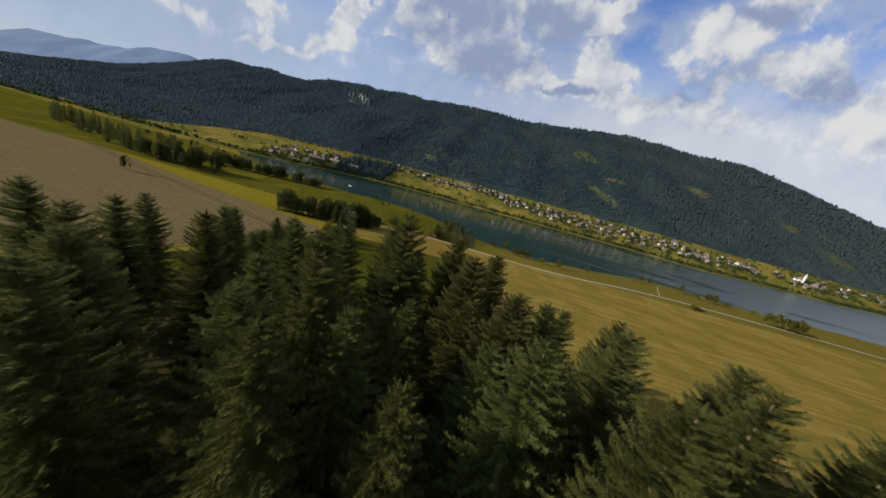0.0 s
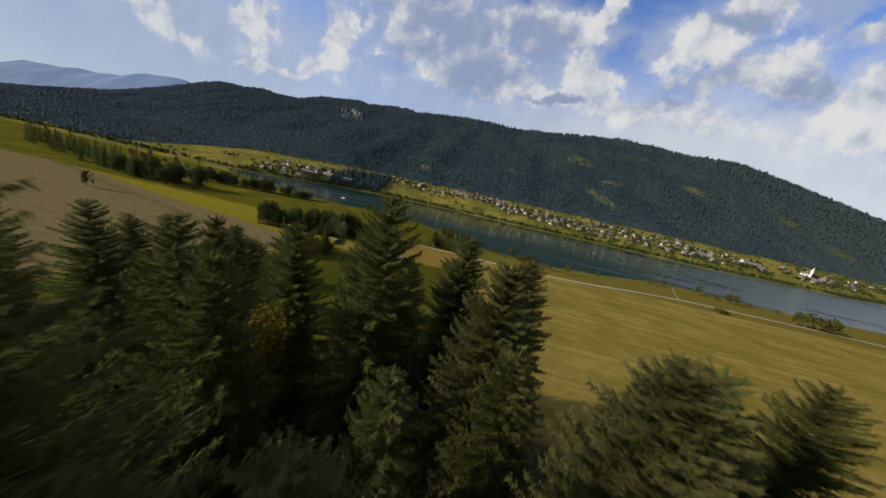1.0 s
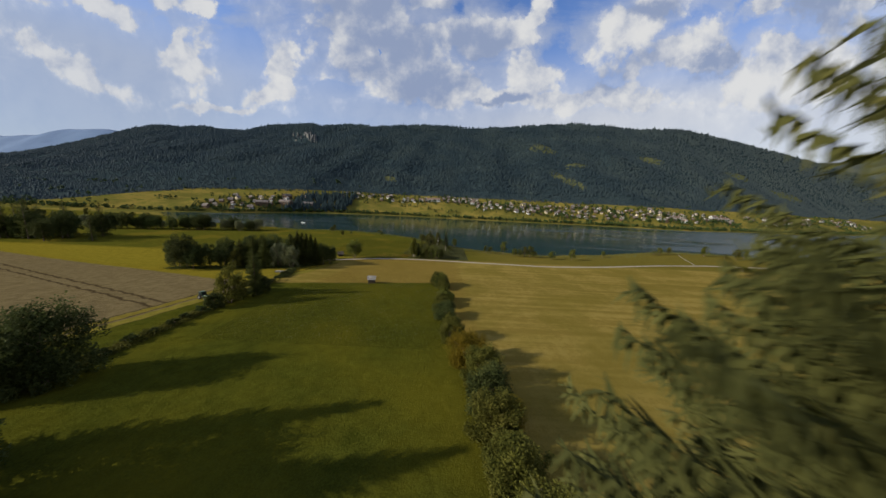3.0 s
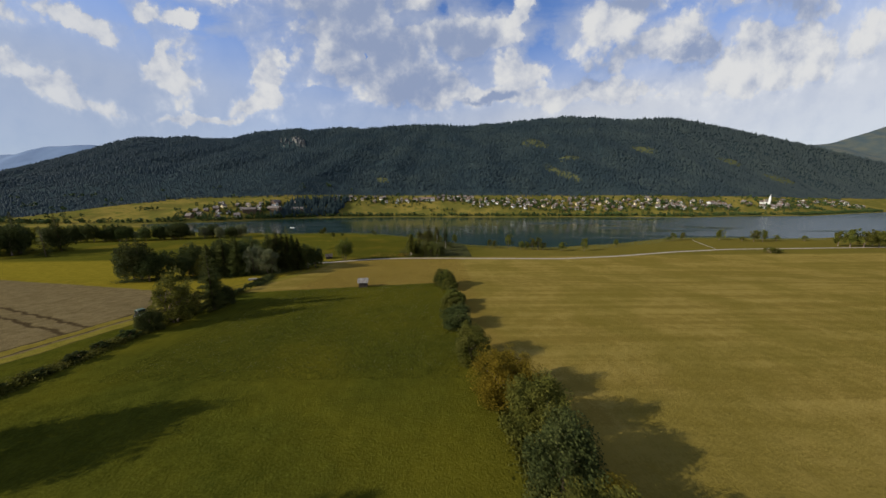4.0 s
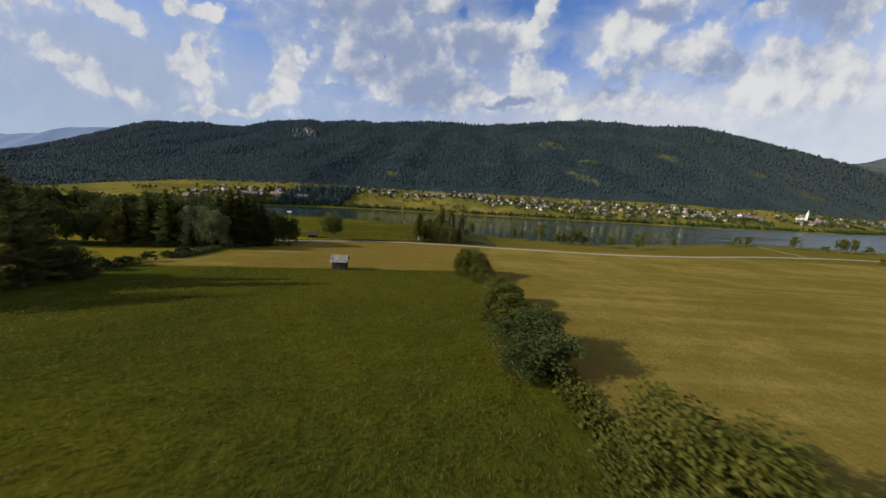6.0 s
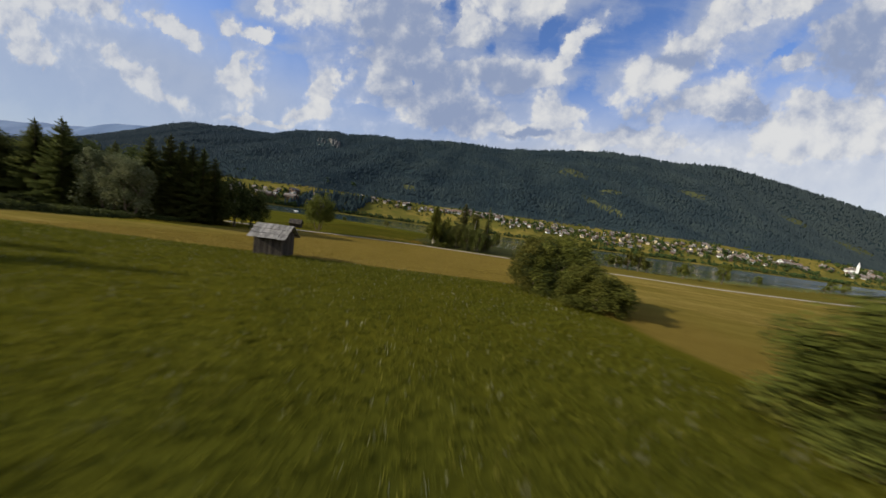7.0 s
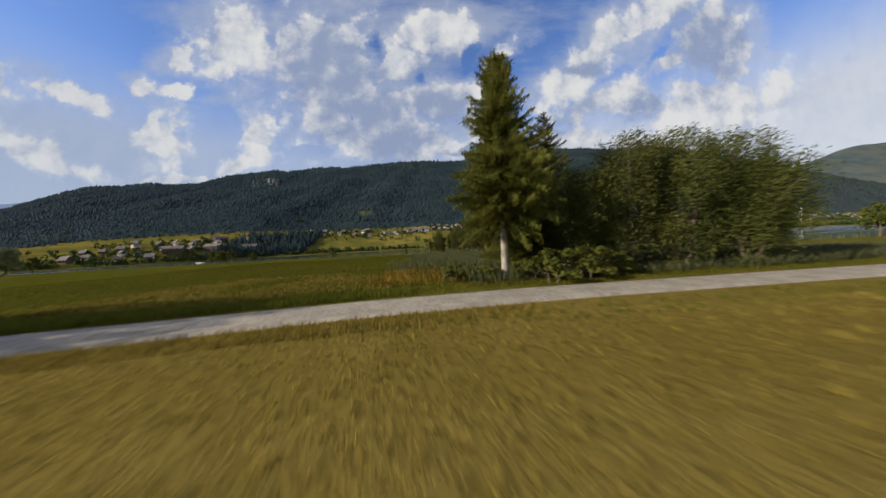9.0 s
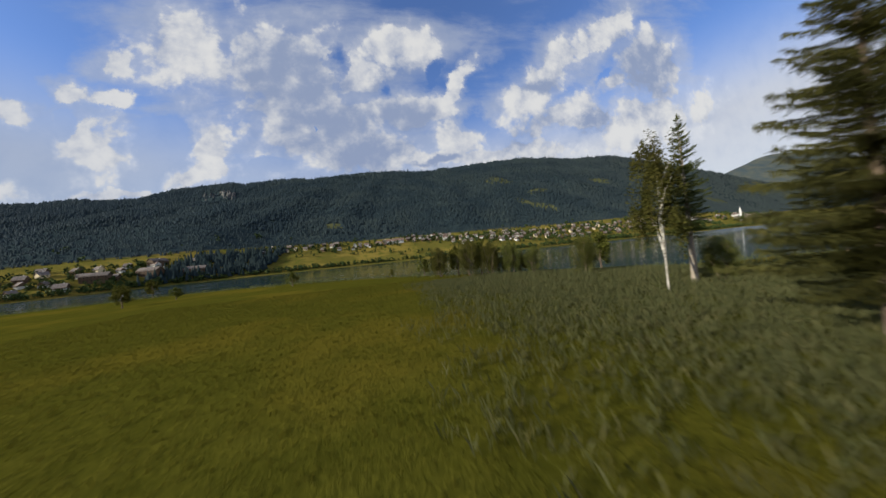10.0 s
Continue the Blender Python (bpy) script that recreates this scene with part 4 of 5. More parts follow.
# shore trees
shore_tree = broadleaf("shore_tree", 81, M_LEAF, M_BARK, 6.5, 2.0, 0.4, "small leafy tree on the lake shore", 34, 45, 0.2, 1, "shore trees")
stand(shore_tree, 54.9, 87.4, 0.9)
SHORE = [(58, 86, 0.7), (67.1, 86.5, 1.0), (72.9, 79, 0.8), (76, 79, 0.95), (79.5, 78.5, 0.9), (83, 78, 0.9), (86, 78, 0.8), (95.4, 73.5, 0.95), (108.9, 74, 0.85), (140, 92, 0.6), (193.5, 113, 0.7), (200, 116, 0.9), (209.4, 118, 0.7), (239.2, 119, 1.2), (249, 112, 0.7), (256.6, 111, 1.1), (262, 110, 1.0), (275, 112, 0.8), (299.3, 114, 0.7), (285, 88, 1.2), (290, 86, 1.5), (297.7, 85, 1.9), (306, 84, 1.6), (312, 90, 1.2),
         (5.4, 134, 0.9), (8.5, 132, 1.2), (12.5, 124, 1.2), (16, 117, 1.1), (19.5, 114, 0.8), (23, 113, 0.9), (33.6, 104, 1.1), (-3.4, 139, 0.4), (-40.5, 172, 0.8), (-80.6, 154, 1.1), (-84, 168, 0.9), (-166, 142, 1.3), (-158, 145, 1.5), (-150.7, 157, 1.2), (-172, 150, 1.1), (-260, 178, 1.1), (-280, 176, 1.4), (-300, 180, 1.2), (-337, 172, 1.5), (-350, 170, 1.4), (-320, 170, 1.0), (-240, 176, 0.9), (-215, 172, 1.0), (-380, 170, 1.6), (-400, 172, 1.5), (-172, -4, 1.2), (-63, 134, 0.9), (-59, 143, 0.8), (-32, 146, 0.75)]
for k, (x, y, s) in enumerate(SHORE):
    again(shore_tree, x, y, s * (1.3 if 50 < x < 320 else 1.0), 53 * k, 0.9 + 0.25 * math.sin(k * 1.7))

# the dark wood west of the fields
far_spruce = spruce(16, 3.4, 91, M_SPRUCE, M_BARK, "dark spruce of the wood west of the fields", bare=0.01, dense=0.6)
stand(far_spruce, -183, 60, 1.0)
rnd = random.Random(5)
for k in range(44):
    a = k / 43
    x, y = -240 - 190 * a + rnd.uniform(-9, 9), 62 + 46 * a + rnd.uniform(-9, 12)
    again(far_spruce, x, y, rnd.uniform(0.9, 1.25), rnd.uniform(0, 360))
for k in range(20):
    x, y = -246 + 50 * rnd.random(), 53 + 24 * rnd.random()
    again(copse if k % 3 else far_spruce, x, y, rnd.uniform(1.1, 1.6), rnd.uniform(0, 360), 1.0, "broad dark tree of the wood west of the fields" if k % 3 else "")
# rows of trees along the lake's west end
for k in range(40):
    a = rnd.random()
    again(copse if k % 2 else grey, -252 + 112 * a + rnd.uniform(-4, 4), 109 + 32 * a + rnd.uniform(-5, 5), rnd.uniform(0.7, 1.35), rnd.uniform(0, 360), 0.9, "dark leafy tree at the lake's west end")

# ---- the hay barn in the meadow ----


def barn(w, d, eave, ridge, over, label, name="hay_barn", open_front=False, seed=1, roof=None):
    """Front along x. Boards upright on the walls, a shingled saddle roof on rafters."""
    rnd = random.Random(seed)
    t = tagged(new(name), label, "barn")
    fr = bmesh.new()
    for x in (-w / 2, w / 2):
        for y in (-d / 2, d / 2):
            box(fr, x - 0.07, x + 0.07, y - 0.07, y + 0.07, -0.3, eave, 0.01)
    for y in (-d / 2, d / 2):
        box(fr, -w / 2 - over * 0.8, w / 2 + over * 0.8, y - 0.06, y + 0.06, eave - 0.1, eave + 0.04, 0.01)
    for x in (-w / 2, w / 2):
        box(fr, x - 0.06, x + 0.06, -d / 2, d / 2, eave - 0.12, eave, 0.01)
    box(fr, -w / 2 - over * 0.8, w / 2 + over * 0.8, -0.06, 0.06, ridge - 0.16, ridge - 0.04, 0.01)
    part("frame", fr, M_WOOD, t)
    walls = [("y", -1, w), ("y", 1, w), ("x", -1, d), ("x", 1, d)]
    for axis, sg, span in walls:
        if open_front and axis == "y":
            continue
        wall = empty("wall", 0, 0, 0)
        wall.parent = t
        n = int(span / 0.19)
        for k in range(n):
            c = -span / 2 + (k + 0.5) * span / n
            hw = span / n / 2 - 0.006
            top = eave - 0.02 if axis == "y" else eave + (ridge - eave) * (1 - abs(c) / (d / 2)) - 0.10
            o = sg * ((d if axis == "y" else w) / 2 + 0.085 + rnd.uniform(-0.008, 0.008))
            bm = bmesh.new()
            z0 = -0.25 + rnd.uniform(0, 0.12)
            if axis == "y":
                box(bm, c - hw, c + hw, o - 0.014, o + 0.014, z0, top)
            else:
                box(bm, o - 0.014, o + 0.014, c - hw, c + hw, z0, top)
            part("board", bm, M_WOOD, wall)
    L = w + 2 * over
    half = d / 2 + over * 0.9
    pitch = math.atan2(ridge - eave, d / 2)
    run = half / math.cos(pitch)
    for sg in (-1, 1):
        slope = empty("roof_slope", 0, 0, 0)
        slope.parent = t
        rows, cols = 3, 18
        for r_ in range(rows):
            for k in range(cols):
                c = -L / 2 + (k + 0.5) * L / cols
                ln = run / rows * 1.12
                m = Matrix.Translation((c, 0, ridge + 0.03)) @ Matrix.Rotation(sg * -pitch if sg > 0 else pitch, 4, "X")
                y0 = r_ * run / rows
                bm = bmesh.new()
                lift = 0.03 + 0.03 * (rows - 1 - r_) + rnd.uniform(0, 0.022)
                e = rnd.uniform(-0.03, 0.05)
                if sg > 0:
                    box(bm, -L / cols / 2 + 0.005, L / cols / 2 - 0.005, y0, y0 + ln + e, lift - 0.012, lift + 0.012, 0, m)
                else:
                    box(bm, -L / cols / 2 + 0.005, L / cols / 2 - 0.005, -y0 - ln - e, -y0, lift - 0.012, lift + 0.012, 0, m)
                part("shingle", bm, roof or M_SHINGLE, slope)
    part("ridge_board", boxed(-L / 2, L / 2, -0.1, 0.1, ridge + 0.09, ridge + 0.115, bevel=0.008), roof or M_SHINGLE, t)
    return t


hut = barn(2.22, 2.05, 1.66, 2.42, 0.43, "small weathered hay barn of grey boards with a silvery shingle roof", seed=3)
stand(hut, -0.6, 0.42, 1.0, 10, sink=-0.16)
hut2 = barn(2.6, 3.0, 1.3, 2.25, 0.35, "small dark wooden barn beside the round tree", seed=7, roof=M_WOOD)
stand(hut2, -32.8, 53.0, 1.0, 20)
shelter = barn(5.2, 3.2, 2.0, 3.1, 0.5, "open wooden field shelter with a shingle roof", "field_shelter", True, 9)
stand(shelter, -57.6, 57.0, 0.78, 8)

def thicket(name, n, x0, y0, x1, y1, w, h, mat, label, seed):
    """Tangled low growth in a band from one end to the other."""
    r = np.random.RandomState(seed)
    t = r.rand(n)
    hh = h * (0.55 + 0.45 * np.sin(t * 61 + seed) * np.sin(t * 23))
    x = x0 + (x1 - x0) * t + r.normal(0, w, n)
    y = y0 + (y1 - y0) * t + r.normal(0, w, n)
    P = np.stack([x, y, land(x, y) + hh * r.rand(n) ** 0.8], -1)
    d1 = r.normal(size=(n, 3))
    d1 /= np.linalg.norm(d1, axis=1)[:, None]
    d2 = np.cross(d1, r.normal(size=(n, 3)))
    d2 /= np.linalg.norm(d2, axis=1)[:, None]
    q = r.uniform(0.09, 0.2, n)[:, None]
    V = np.stack([P - d1 * q, P + d2 * q * 0.6, P + d1 * q, P - d2 * q * 0.6], 1).reshape(-1, 3)
    return tagged(new(name, mesh_np(name, V, np.arange(4 * n).reshape(-1, 4), mat)), label, "hedge", kind="stuff")


thicket("hedge_undergrowth", 22000, -30.0, -66, -33.5, -5, 0.75, 1.1, M_LEAF, "tangled low growth along the field hedge", 6)
thicket("copse_undergrowth", 9000, -34.0, 2, -40, 18, 0.8, 1.2, M_LEAF_DARK, "tangled low growth at the edge of the copse", 8)
thicket("copse_floor_growth", 14000, -82, 8, -38, 24, 1.4, 1.3, M_LEAF_DARK, "low bushes under the trees of the copse", 9)
thicket("hedgerow_undergrowth", 16000, 33.0, -80, 25.8, -14, 0.6, 0.6, M_LEAF, "tangled low growth under the hedgerow", 10)

# ---- tractor ----
trac = tagged(new("tractor"), "green tractor with cab working at the edge of the stubble", "tractor")
bm = boxed(-0.38, 0.38, 0.1, 1.75, 0.62, 1.15, bevel=0.1)
part("hood", bm, M_PAINT, trac)
bm = bmesh.new()
box(bm, -0.3, 0.3, -1.0, 1.5, 0.38, 0.64, 0.05)
part("chassis", bm, M_STEEL, trac)
bm = bmesh.new()
for x in (-0.55, 0.55):
    for y in (-0.95, 0.1):
        box(bm, x - 0.04, x + 0.04, y - 0.04, y + 0.04, 0.9, 1.95, 0.01)
box(bm, -0.62, 0.62, -1.02, 0.18, 1.95, 2.06, 0.04)
cab = part("cab", bm, M_PAINT, trac)
part("cab_window", boxed(-0.52, 0.52, -0.92, 0.07, 1.0, 1.93, bevel=0.03), M_PANE, cab)
for x in (-0.68, 0.68):
    for y, r in ((-0.6, 0.62), (1.25, 0.42)):
        bm = bmesh.new()
        bmesh.ops.create_cone(bm, cap_ends=True, segments=20, radius1=r, radius2=r, depth=0.3, matrix=Matrix.Translation((x, y, r)) @ Matrix.Rotation(radians(90), 4, "Y"))
        bmesh.ops.bevel(bm, geom=[e for e in bm.edges if len(e.link_faces) == 2 and e.calc_face_angle(0) > 1], offset=0.06, segments=2, affect="EDGES")
        w = part("wheel", bm, M_TYRE, trac, "black rubber tyre")
        bm = bmesh.new()
        bmesh.ops.create_cone(bm, cap_ends=True, segments=16, radius1=r * 0.55, radius2=r * 0.5, depth=0.33, matrix=Matrix.Translation((x, y, r)) @ Matrix.Rotation(radians(90), 4, "Y"))
        part("rim", bm, M_STEEL, w)
stand(trac, -39.6, -24.5, 1.0, -105)

# timber stack and boat
stack = tagged(new("timber_stack"), "low stack of pale sawn timber beside the copse", "timber")
for k in range(9):
    part("beam", boxed(-2.0, 2.0, -0.6 + 0.4 * (k % 3), -0.24 + 0.4 * (k % 3), 0.02 + 0.2 * (k // 3), 0.2 + 0.2 * (k // 3), bevel=0.01), M_SHINGLE, stack)
stand(stack, -40.8, 11.0, 1.0, 10)
boat = tagged(new("boat"), "small white motor boat on the lake", "boat")
bm = boxed(-0.9, 0.9, -2.6, 2.6, -0.1, 0.7, bevel=0.2)
for v in bm.verts:
    if v.co.y > 1.5:
        v.co.x *= 0.35
part("hull", bm, M_WHITE, boat)
part("windscreen", boxed(-0.6, 0.6, 0.2, 0.35, 0.68, 1.1, bevel=0.03), M_PANE, boat)
stand(boat, -150, 232, 1.0, 80, z=WATER)

# ---- the village across the lake ----


def house(w, d, h, roof_h, wall_m, roof_m, label, timber=False):
    t = tagged(new("house"), label, "house", "village houses")
    part("wall", boxed(-w / 2, w / 2, -d / 2, d / 2, -3.0, h, bevel=0.05), wall_m, t)
    if timber:
        part("upper_floor", boxed(-w / 2 - 0.08, w / 2 + 0.08, -d / 2 - 0.08, d / 2 + 0.08, h * 0.52, h, bevel=0.04), M_TIMBER, t)
        bm = bmesh.new()
        box(bm, -w / 2 - 0.1, w / 2 + 0.1, -d / 2 - 1.0, -d / 2, h * 0.5, h * 0.5 + 0.16, 0.02)
        box(bm, -w / 2 - 0.1, w / 2 + 0.1, -d / 2 - 1.0, -d / 2 - 0.9, h * 0.5, h * 0.5 + 0.95, 0.02)
        part("balcony", bm, M_TIMBER, t)
    bm = bmesh.new()
    o = 0.8
    pts = [(-d / 2 - o, h - 0.25 * roof_h), (0, h + roof_h), (d / 2 + o, h - 0.25 * roof_h), (0, h + roof_h - 0.3)]
    vs = [[bm.verts.new((x, y, z)) for y, z in pts] for x in (-w / 2 - o, w / 2 + o)]
    for k in range(4):
        bm.faces.new((vs[0][k], vs[0][(k + 1) % 4], vs[1][(k + 1) % 4], vs[1][k]))
    bm.faces.new(vs[0][::-1])
    bm.faces.new(vs[1])
    roof = part("roof", bm, roof_m, t)
    for x in (-w / 2, w / 2 - 0.1):
        gable = bmesh.new()
        a = [gable.verts.new(p) for p in ((x, -d / 2, h - 0.05), (x, d / 2, h - 0.05), (x, 0, h + roof_h - 0.35))]
        c = [gable.verts.new(p) for p in ((x + 0.1, -d / 2, h - 0.05), (x + 0.1, d / 2, h - 0.05), (x + 0.1, 0, h + roof_h - 0.35))]
        gable.faces.new(a[::-1])
        gable.faces.new(c)
        for k in range(3):
            gable.faces.new((a[k], a[(k + 1) % 3], c[(k + 1) % 3], c[k]))
        part("gable", gable, M_TIMBER if timber else wall_m, t)
    part("chimney", boxed(w * 0.15, w * 0.15 + 0.6, 0.6, 1.2, h + roof_h * 0.3, h + roof_h + 0.7, bevel=0.03), M_WHITE, roof)
    n = max(2, int(w / 3))
    for k in range(n):
        for z in ((h * 0.15), (h * 0.62)):
            x = -w / 2 + (k + 0.5) * w / n
            part("window", boxed(x - 0.5, x + 0.5, -d / 2 - 0.12, -d / 2 + 0.02, z, z + 1.2, bevel=0.02), M_PANE, t)
    return t


homes = [house(8.5, 7.5, 3.6, 3.6, M_WHITE, M_ROOF, "white rendered house with a grey roof in the village", True),
         house(11.0, 8.0, 4.6, 3.8, M_WHITE, M_ROOF_RED, "large white guest house with a brown roof", False),
         house(7.5, 7.0, 3.4, 3.6, M_CREAM, M_ROOF, "cream house with a grey roof in the village", False),
         house(8.0, 7.5, 3.4, 3.8, M_TIMBER, M_ROOF, "dark timber farmhouse on the village slope", True)]
rnd = random.Random(17)
used = []
# stretches of the far shore: x from, x to, distance behind the shore from, to, houses
VILLAGE = [(-372, -262, 22, 105, 21), (-215, -110, 85, 125, 13), (-110, -10, 85, 112, 11), (20, 110, 90, 132, 20), (100, 190, 62, 105, 15), (165, 300, 48, 105, 28), (300, 430, 40, 112, 30), (430, 560, 45, 112, 27), (560, 760, 45, 95, 22), (780, 1000, 45, 90, 20), (1000, 1500, 40, 100, 22)]
placed = 0
for x0, x1, d0, d1, n in VILLAGE:
    for k in range(n):
        for tries in range(12):
            x = rnd.uniform(x0, x1)
            y = float(soft(np.array(x), FAR_X, FAR_Y, 14)) + rnd.uniform(d0, d1)
            if all((x - a) ** 2 + (y - c) ** 2 > 150 for a, c in used):
                break
        used.append((x, y))
        kind = rnd.choice([0, 3, 1, 3, 2, 3, 0, 3] if x > -110 else [3, 3, 0, 3, 2, 3])
        s = rnd.uniform(0.62, 0.92) * (1.0 if x < 700 else 1.1)
        if placed < 4:
            kind = placed
            ob = homes[kind]
            ob.matrix_basis = pose(x, y, gz(x, y) + 0.3, 0, 0, rnd.uniform(-25, 25)) @ Matrix.Scale(s, 4)
        else:
            ob = copy_thing(homes[kind], Matrix())
            ob.matrix_basis = pose(x, y, gz(x, y) + 0.3, 0, 0, rnd.choice([0, 0, 90]) + rnd.uniform(-25, 25)) @ Matrix.Scale(s, 4)
        placed += 1
# the long timber guest houses on the shore
lodge = house(26.0, 12.0, 8.5, 4.2, M_TIMBER, M_ROOF, "long dark timber guest house with balconies by the lake", True)
lodge.matrix_basis = pose(-254, 444, gz(-254, 444) + 0.3, 0, 0, 12) @ Matrix.Scale(0.8, 4)
for x, y, turn, k in [(-284, 420, -8, 0.85), (-310, 392, 20, 0.75), (-296, 446, 80, 0.7)]:
    copy_thing(lodge, Matrix()).matrix_basis = pose(x, y, gz(x, y) + 0.3, 0, 0, turn) @ Matrix.Scale(k, 4)
used += [(-254, 444), (-284, 420), (-310, 392), (-296, 446)]
# big pale buildings
for x, d, turn in [(-10, 97, 5), (4, 99, 5), (700, 70, 8), (735, 66, 4), (560, 62, 0)]:
    y = float(soft(np.array(x), FAR_X, FAR_Y, 14)) + d
    ob = copy_thing(homes[1], Matrix())
    ob.matrix_basis = pose(x, y, gz(x, y) + 0.3, 0, 0, turn) @ Matrix.Diagonal((1.5, 1.1, 1.0, 1))
    used.append((x, y))

church = tagged(new("church"), "white church with a tall pointed spire above the lake", "church")
part("nave", boxed(-5, 5, -9, 9, -3, 8, bevel=0.1), M_WHITE, church)
bm = bmesh.new()
vs = [[bm.verts.new((x, y, z)) for x, z in ((-5.6, 7.6), (0, 13.5), (5.6, 7.6))] for y in (-9.6, 9.6)]
for k in range(3):
    bm.faces.new((vs[0][k], vs[0][(k + 1) % 3], vs[1][(k + 1) % 3], vs[1][k]))
bm.faces.new(vs[0][::-1])
bm.faces.new(vs[1])
part("roof", bm, M_ROOF, church)
part("tower", boxed(-2.6, 2.6, -14, -8.8, -3, 19, bevel=0.1), M_WHITE, church)
bm = bmesh.new()
bmesh.ops.create_cone(bm, cap_ends=True, segments=8, radius1=3.3, radius2=0.08, depth=15, matrix=Matrix.Translation((0, -11.4, 26.4)))
part("spire", bm, M_WHITE, church, "pale pointed spire")
church.matrix_basis = pose(859, 590, gz(859, 590), 0, 0, 30) @ Matrix.Scale(0.72, 4)

# ---- far woods and village trees, too many to count ----


def cones(pts, hs, rs, seed, sides=5):
    rnd = np.random.RandomState(seed)
    n = len(pts)
    a = rnd.uniform(0, 6.28, n)[:, None] + np.linspace(0, 6.28, sides, endpoint=False)[None]
    rr = rs[:, None] * rnd.uniform(0.65, 1.3, (n, sides))
    base = np.stack([pts[:, None, 0] + np.cos(a) * rr, pts[:, None, 1] + np.sin(a) * rr, pts[:, None, 2] + hs[:, None] * rnd.uniform(0.0, 0.16, (n, sides))], -1)
    tip = np.stack([pts[:, 0] + rnd.normal(0, 0.3, n), pts[:, 1] + rnd.normal(0, 0.3, n), pts[:, 2] + hs], -1)[:, None]
    V = np.concatenate([base, tip], 1).reshape(-1, 3)
    o = (np.arange(n) * (sides + 1))[:, None]
    k = np.arange(sides)[None]
    F = np.stack([o + k, o + (k + 1) % sides, o + sides + 0 * k], -1).reshape(-1, 3)
    return V, F


rs_ = np.random.RandomState(77)
N = 190000
wx = rs_.uniform(-2500, 2500, N)
wy = rs_.uniform(270, 1330, N)
far_line = soft(wx, FAR_X, FAR_Y, 14)
line = np.interp(wx, [-600, -560, -520, -450, -250, 60, 200, 400], [0, 7, 21, 34, 41, 45, 42, 43])
wz = land(wx, wy)
edge = wz - line + waves(wx, wy, 140, 51) * 4
dens = waves(wx, wy, 300, 61) + 0.6 * waves(wx, wy, 110, 62)
clear = np.zeros(N, bool)
for cx, cy, rx, ry in CLEARINGS:
    clear |= ((wx - cx + (wy - cy) * 0.4) / rx) ** 2 + ((wy - cy) / ry) ** 2 < 0.7 + 0.5 * waves(wx, wy, 40, 52)
clear &= rs_.rand(N) < 0.72
keep = (edge > 0) & (wy > far_line + np.where(wx < -470, 10, 40)) & ~clear & (dens > -0.95) & ~((np.abs(wx * 1310 / (wy + 60) + 671) < 66) & (np.abs(wy - 1030) < 95) & (rs_.rand(N) < 0.8))
wx, wy, wz = wx[keep], wy[keep], wz[keep]
hs = rs_.uniform(5.0, 9.0, len(wx)) * np.where(rs_.rand(len(wx)) < 0.12, 1.25, 1.0)
hs = hs * np.where(wy < 650, 0.62, 1.0) * np.where(wy > 1170, rs_.uniform(0.9, 1.7, len(wx)), 1.0)
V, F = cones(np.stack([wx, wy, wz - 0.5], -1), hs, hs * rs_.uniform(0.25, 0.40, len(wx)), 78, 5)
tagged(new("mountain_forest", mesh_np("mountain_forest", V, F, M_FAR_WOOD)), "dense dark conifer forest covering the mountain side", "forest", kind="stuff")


def puffs(name, pts, hs, leaf, per, mat, label, seed):
    """Rounded far-off trees made of small leaf clumps."""
    rnd = np.random.RandomState(seed)
    n = len(pts)
    u = rnd.normal(size=(n, per, 3))
    u /= np.linalg.norm(u, axis=2)[..., None]
    u *= rnd.uniform(0.5, 1.05, (n, per, 1))
    P = pts[:, None] + (u * (0.36, 0.36, 0.46) + (0, 0, 0.52)) * hs[:, None, None]
    d1 = rnd.normal(size=(n, per, 3))
    d1 /= np.linalg.norm(d1, axis=2)[..., None]
    d2 = np.cross(d1, rnd.normal(size=(n, per, 3)))
    d2 /= np.linalg.norm(d2, axis=2)[..., None]
    s = (hs * leaf)[:, None, None]
    V = np.stack([P - d1 * s, P + d2 * s, P + d1 * s, P - d2 * s], 2).reshape(-1, 3)
    return tagged(new(name, mesh_np(name, V, np.arange(len(V)).reshape(-1, 4), mat)), label, "trees", kind="stuff")


n = 3400
vx = np.concatenate([rs_.uniform(-330, 1500, n), rs_.uniform(-900, -250, 900)])
vy = soft(vx, FAR_X, FAR_Y, 14) + 6 + rs_.rand(len(vx)) ** 1.4 * np.where(vx > -200, 150, 230)
strip = rs_.rand(len(vx)) < 0.30
vy = np.where(strip, soft(vx, FAR_X, FAR_Y, 14) + rs_.uniform(5, 16, len(vx)), vy)
grp = waves(vx, vy, 70, 71)
hx, hy = np.array(used).T
dist = np.min((vx[:, None] - hx[None]) ** 2 + (vy[:, None] - hy[None]) ** 2, axis=1)
keep = (strip | (grp > 0.25) | ((dist < 500) & (rs_.rand(len(vx)) < 0.9))) & (dist > 26)
gx_, gy_ = np.repeat(hx, 6) + rs_.normal(0, 7.5, 6 * len(hx)), np.repeat(hy, 6) + rs_.normal(-1.5, 6.0, 6 * len(hx))
roomy = np.min((gx_[:, None] - hx[None]) ** 2 + (gy_[:, None] - hy[None]) ** 2, axis=1) > 22
vx, vy = np.concatenate([vx[keep], gx_[roomy]]), np.concatenate([vy[keep], gy_[roomy]])
puffs("village_trees", np.stack([vx, vy, land(vx, vy)], -1), rs_.uniform(3.0, 8.0, len(vx)), 0.14, 26, M_FAR_LEAF, "garden and shore trees round the village", 79)
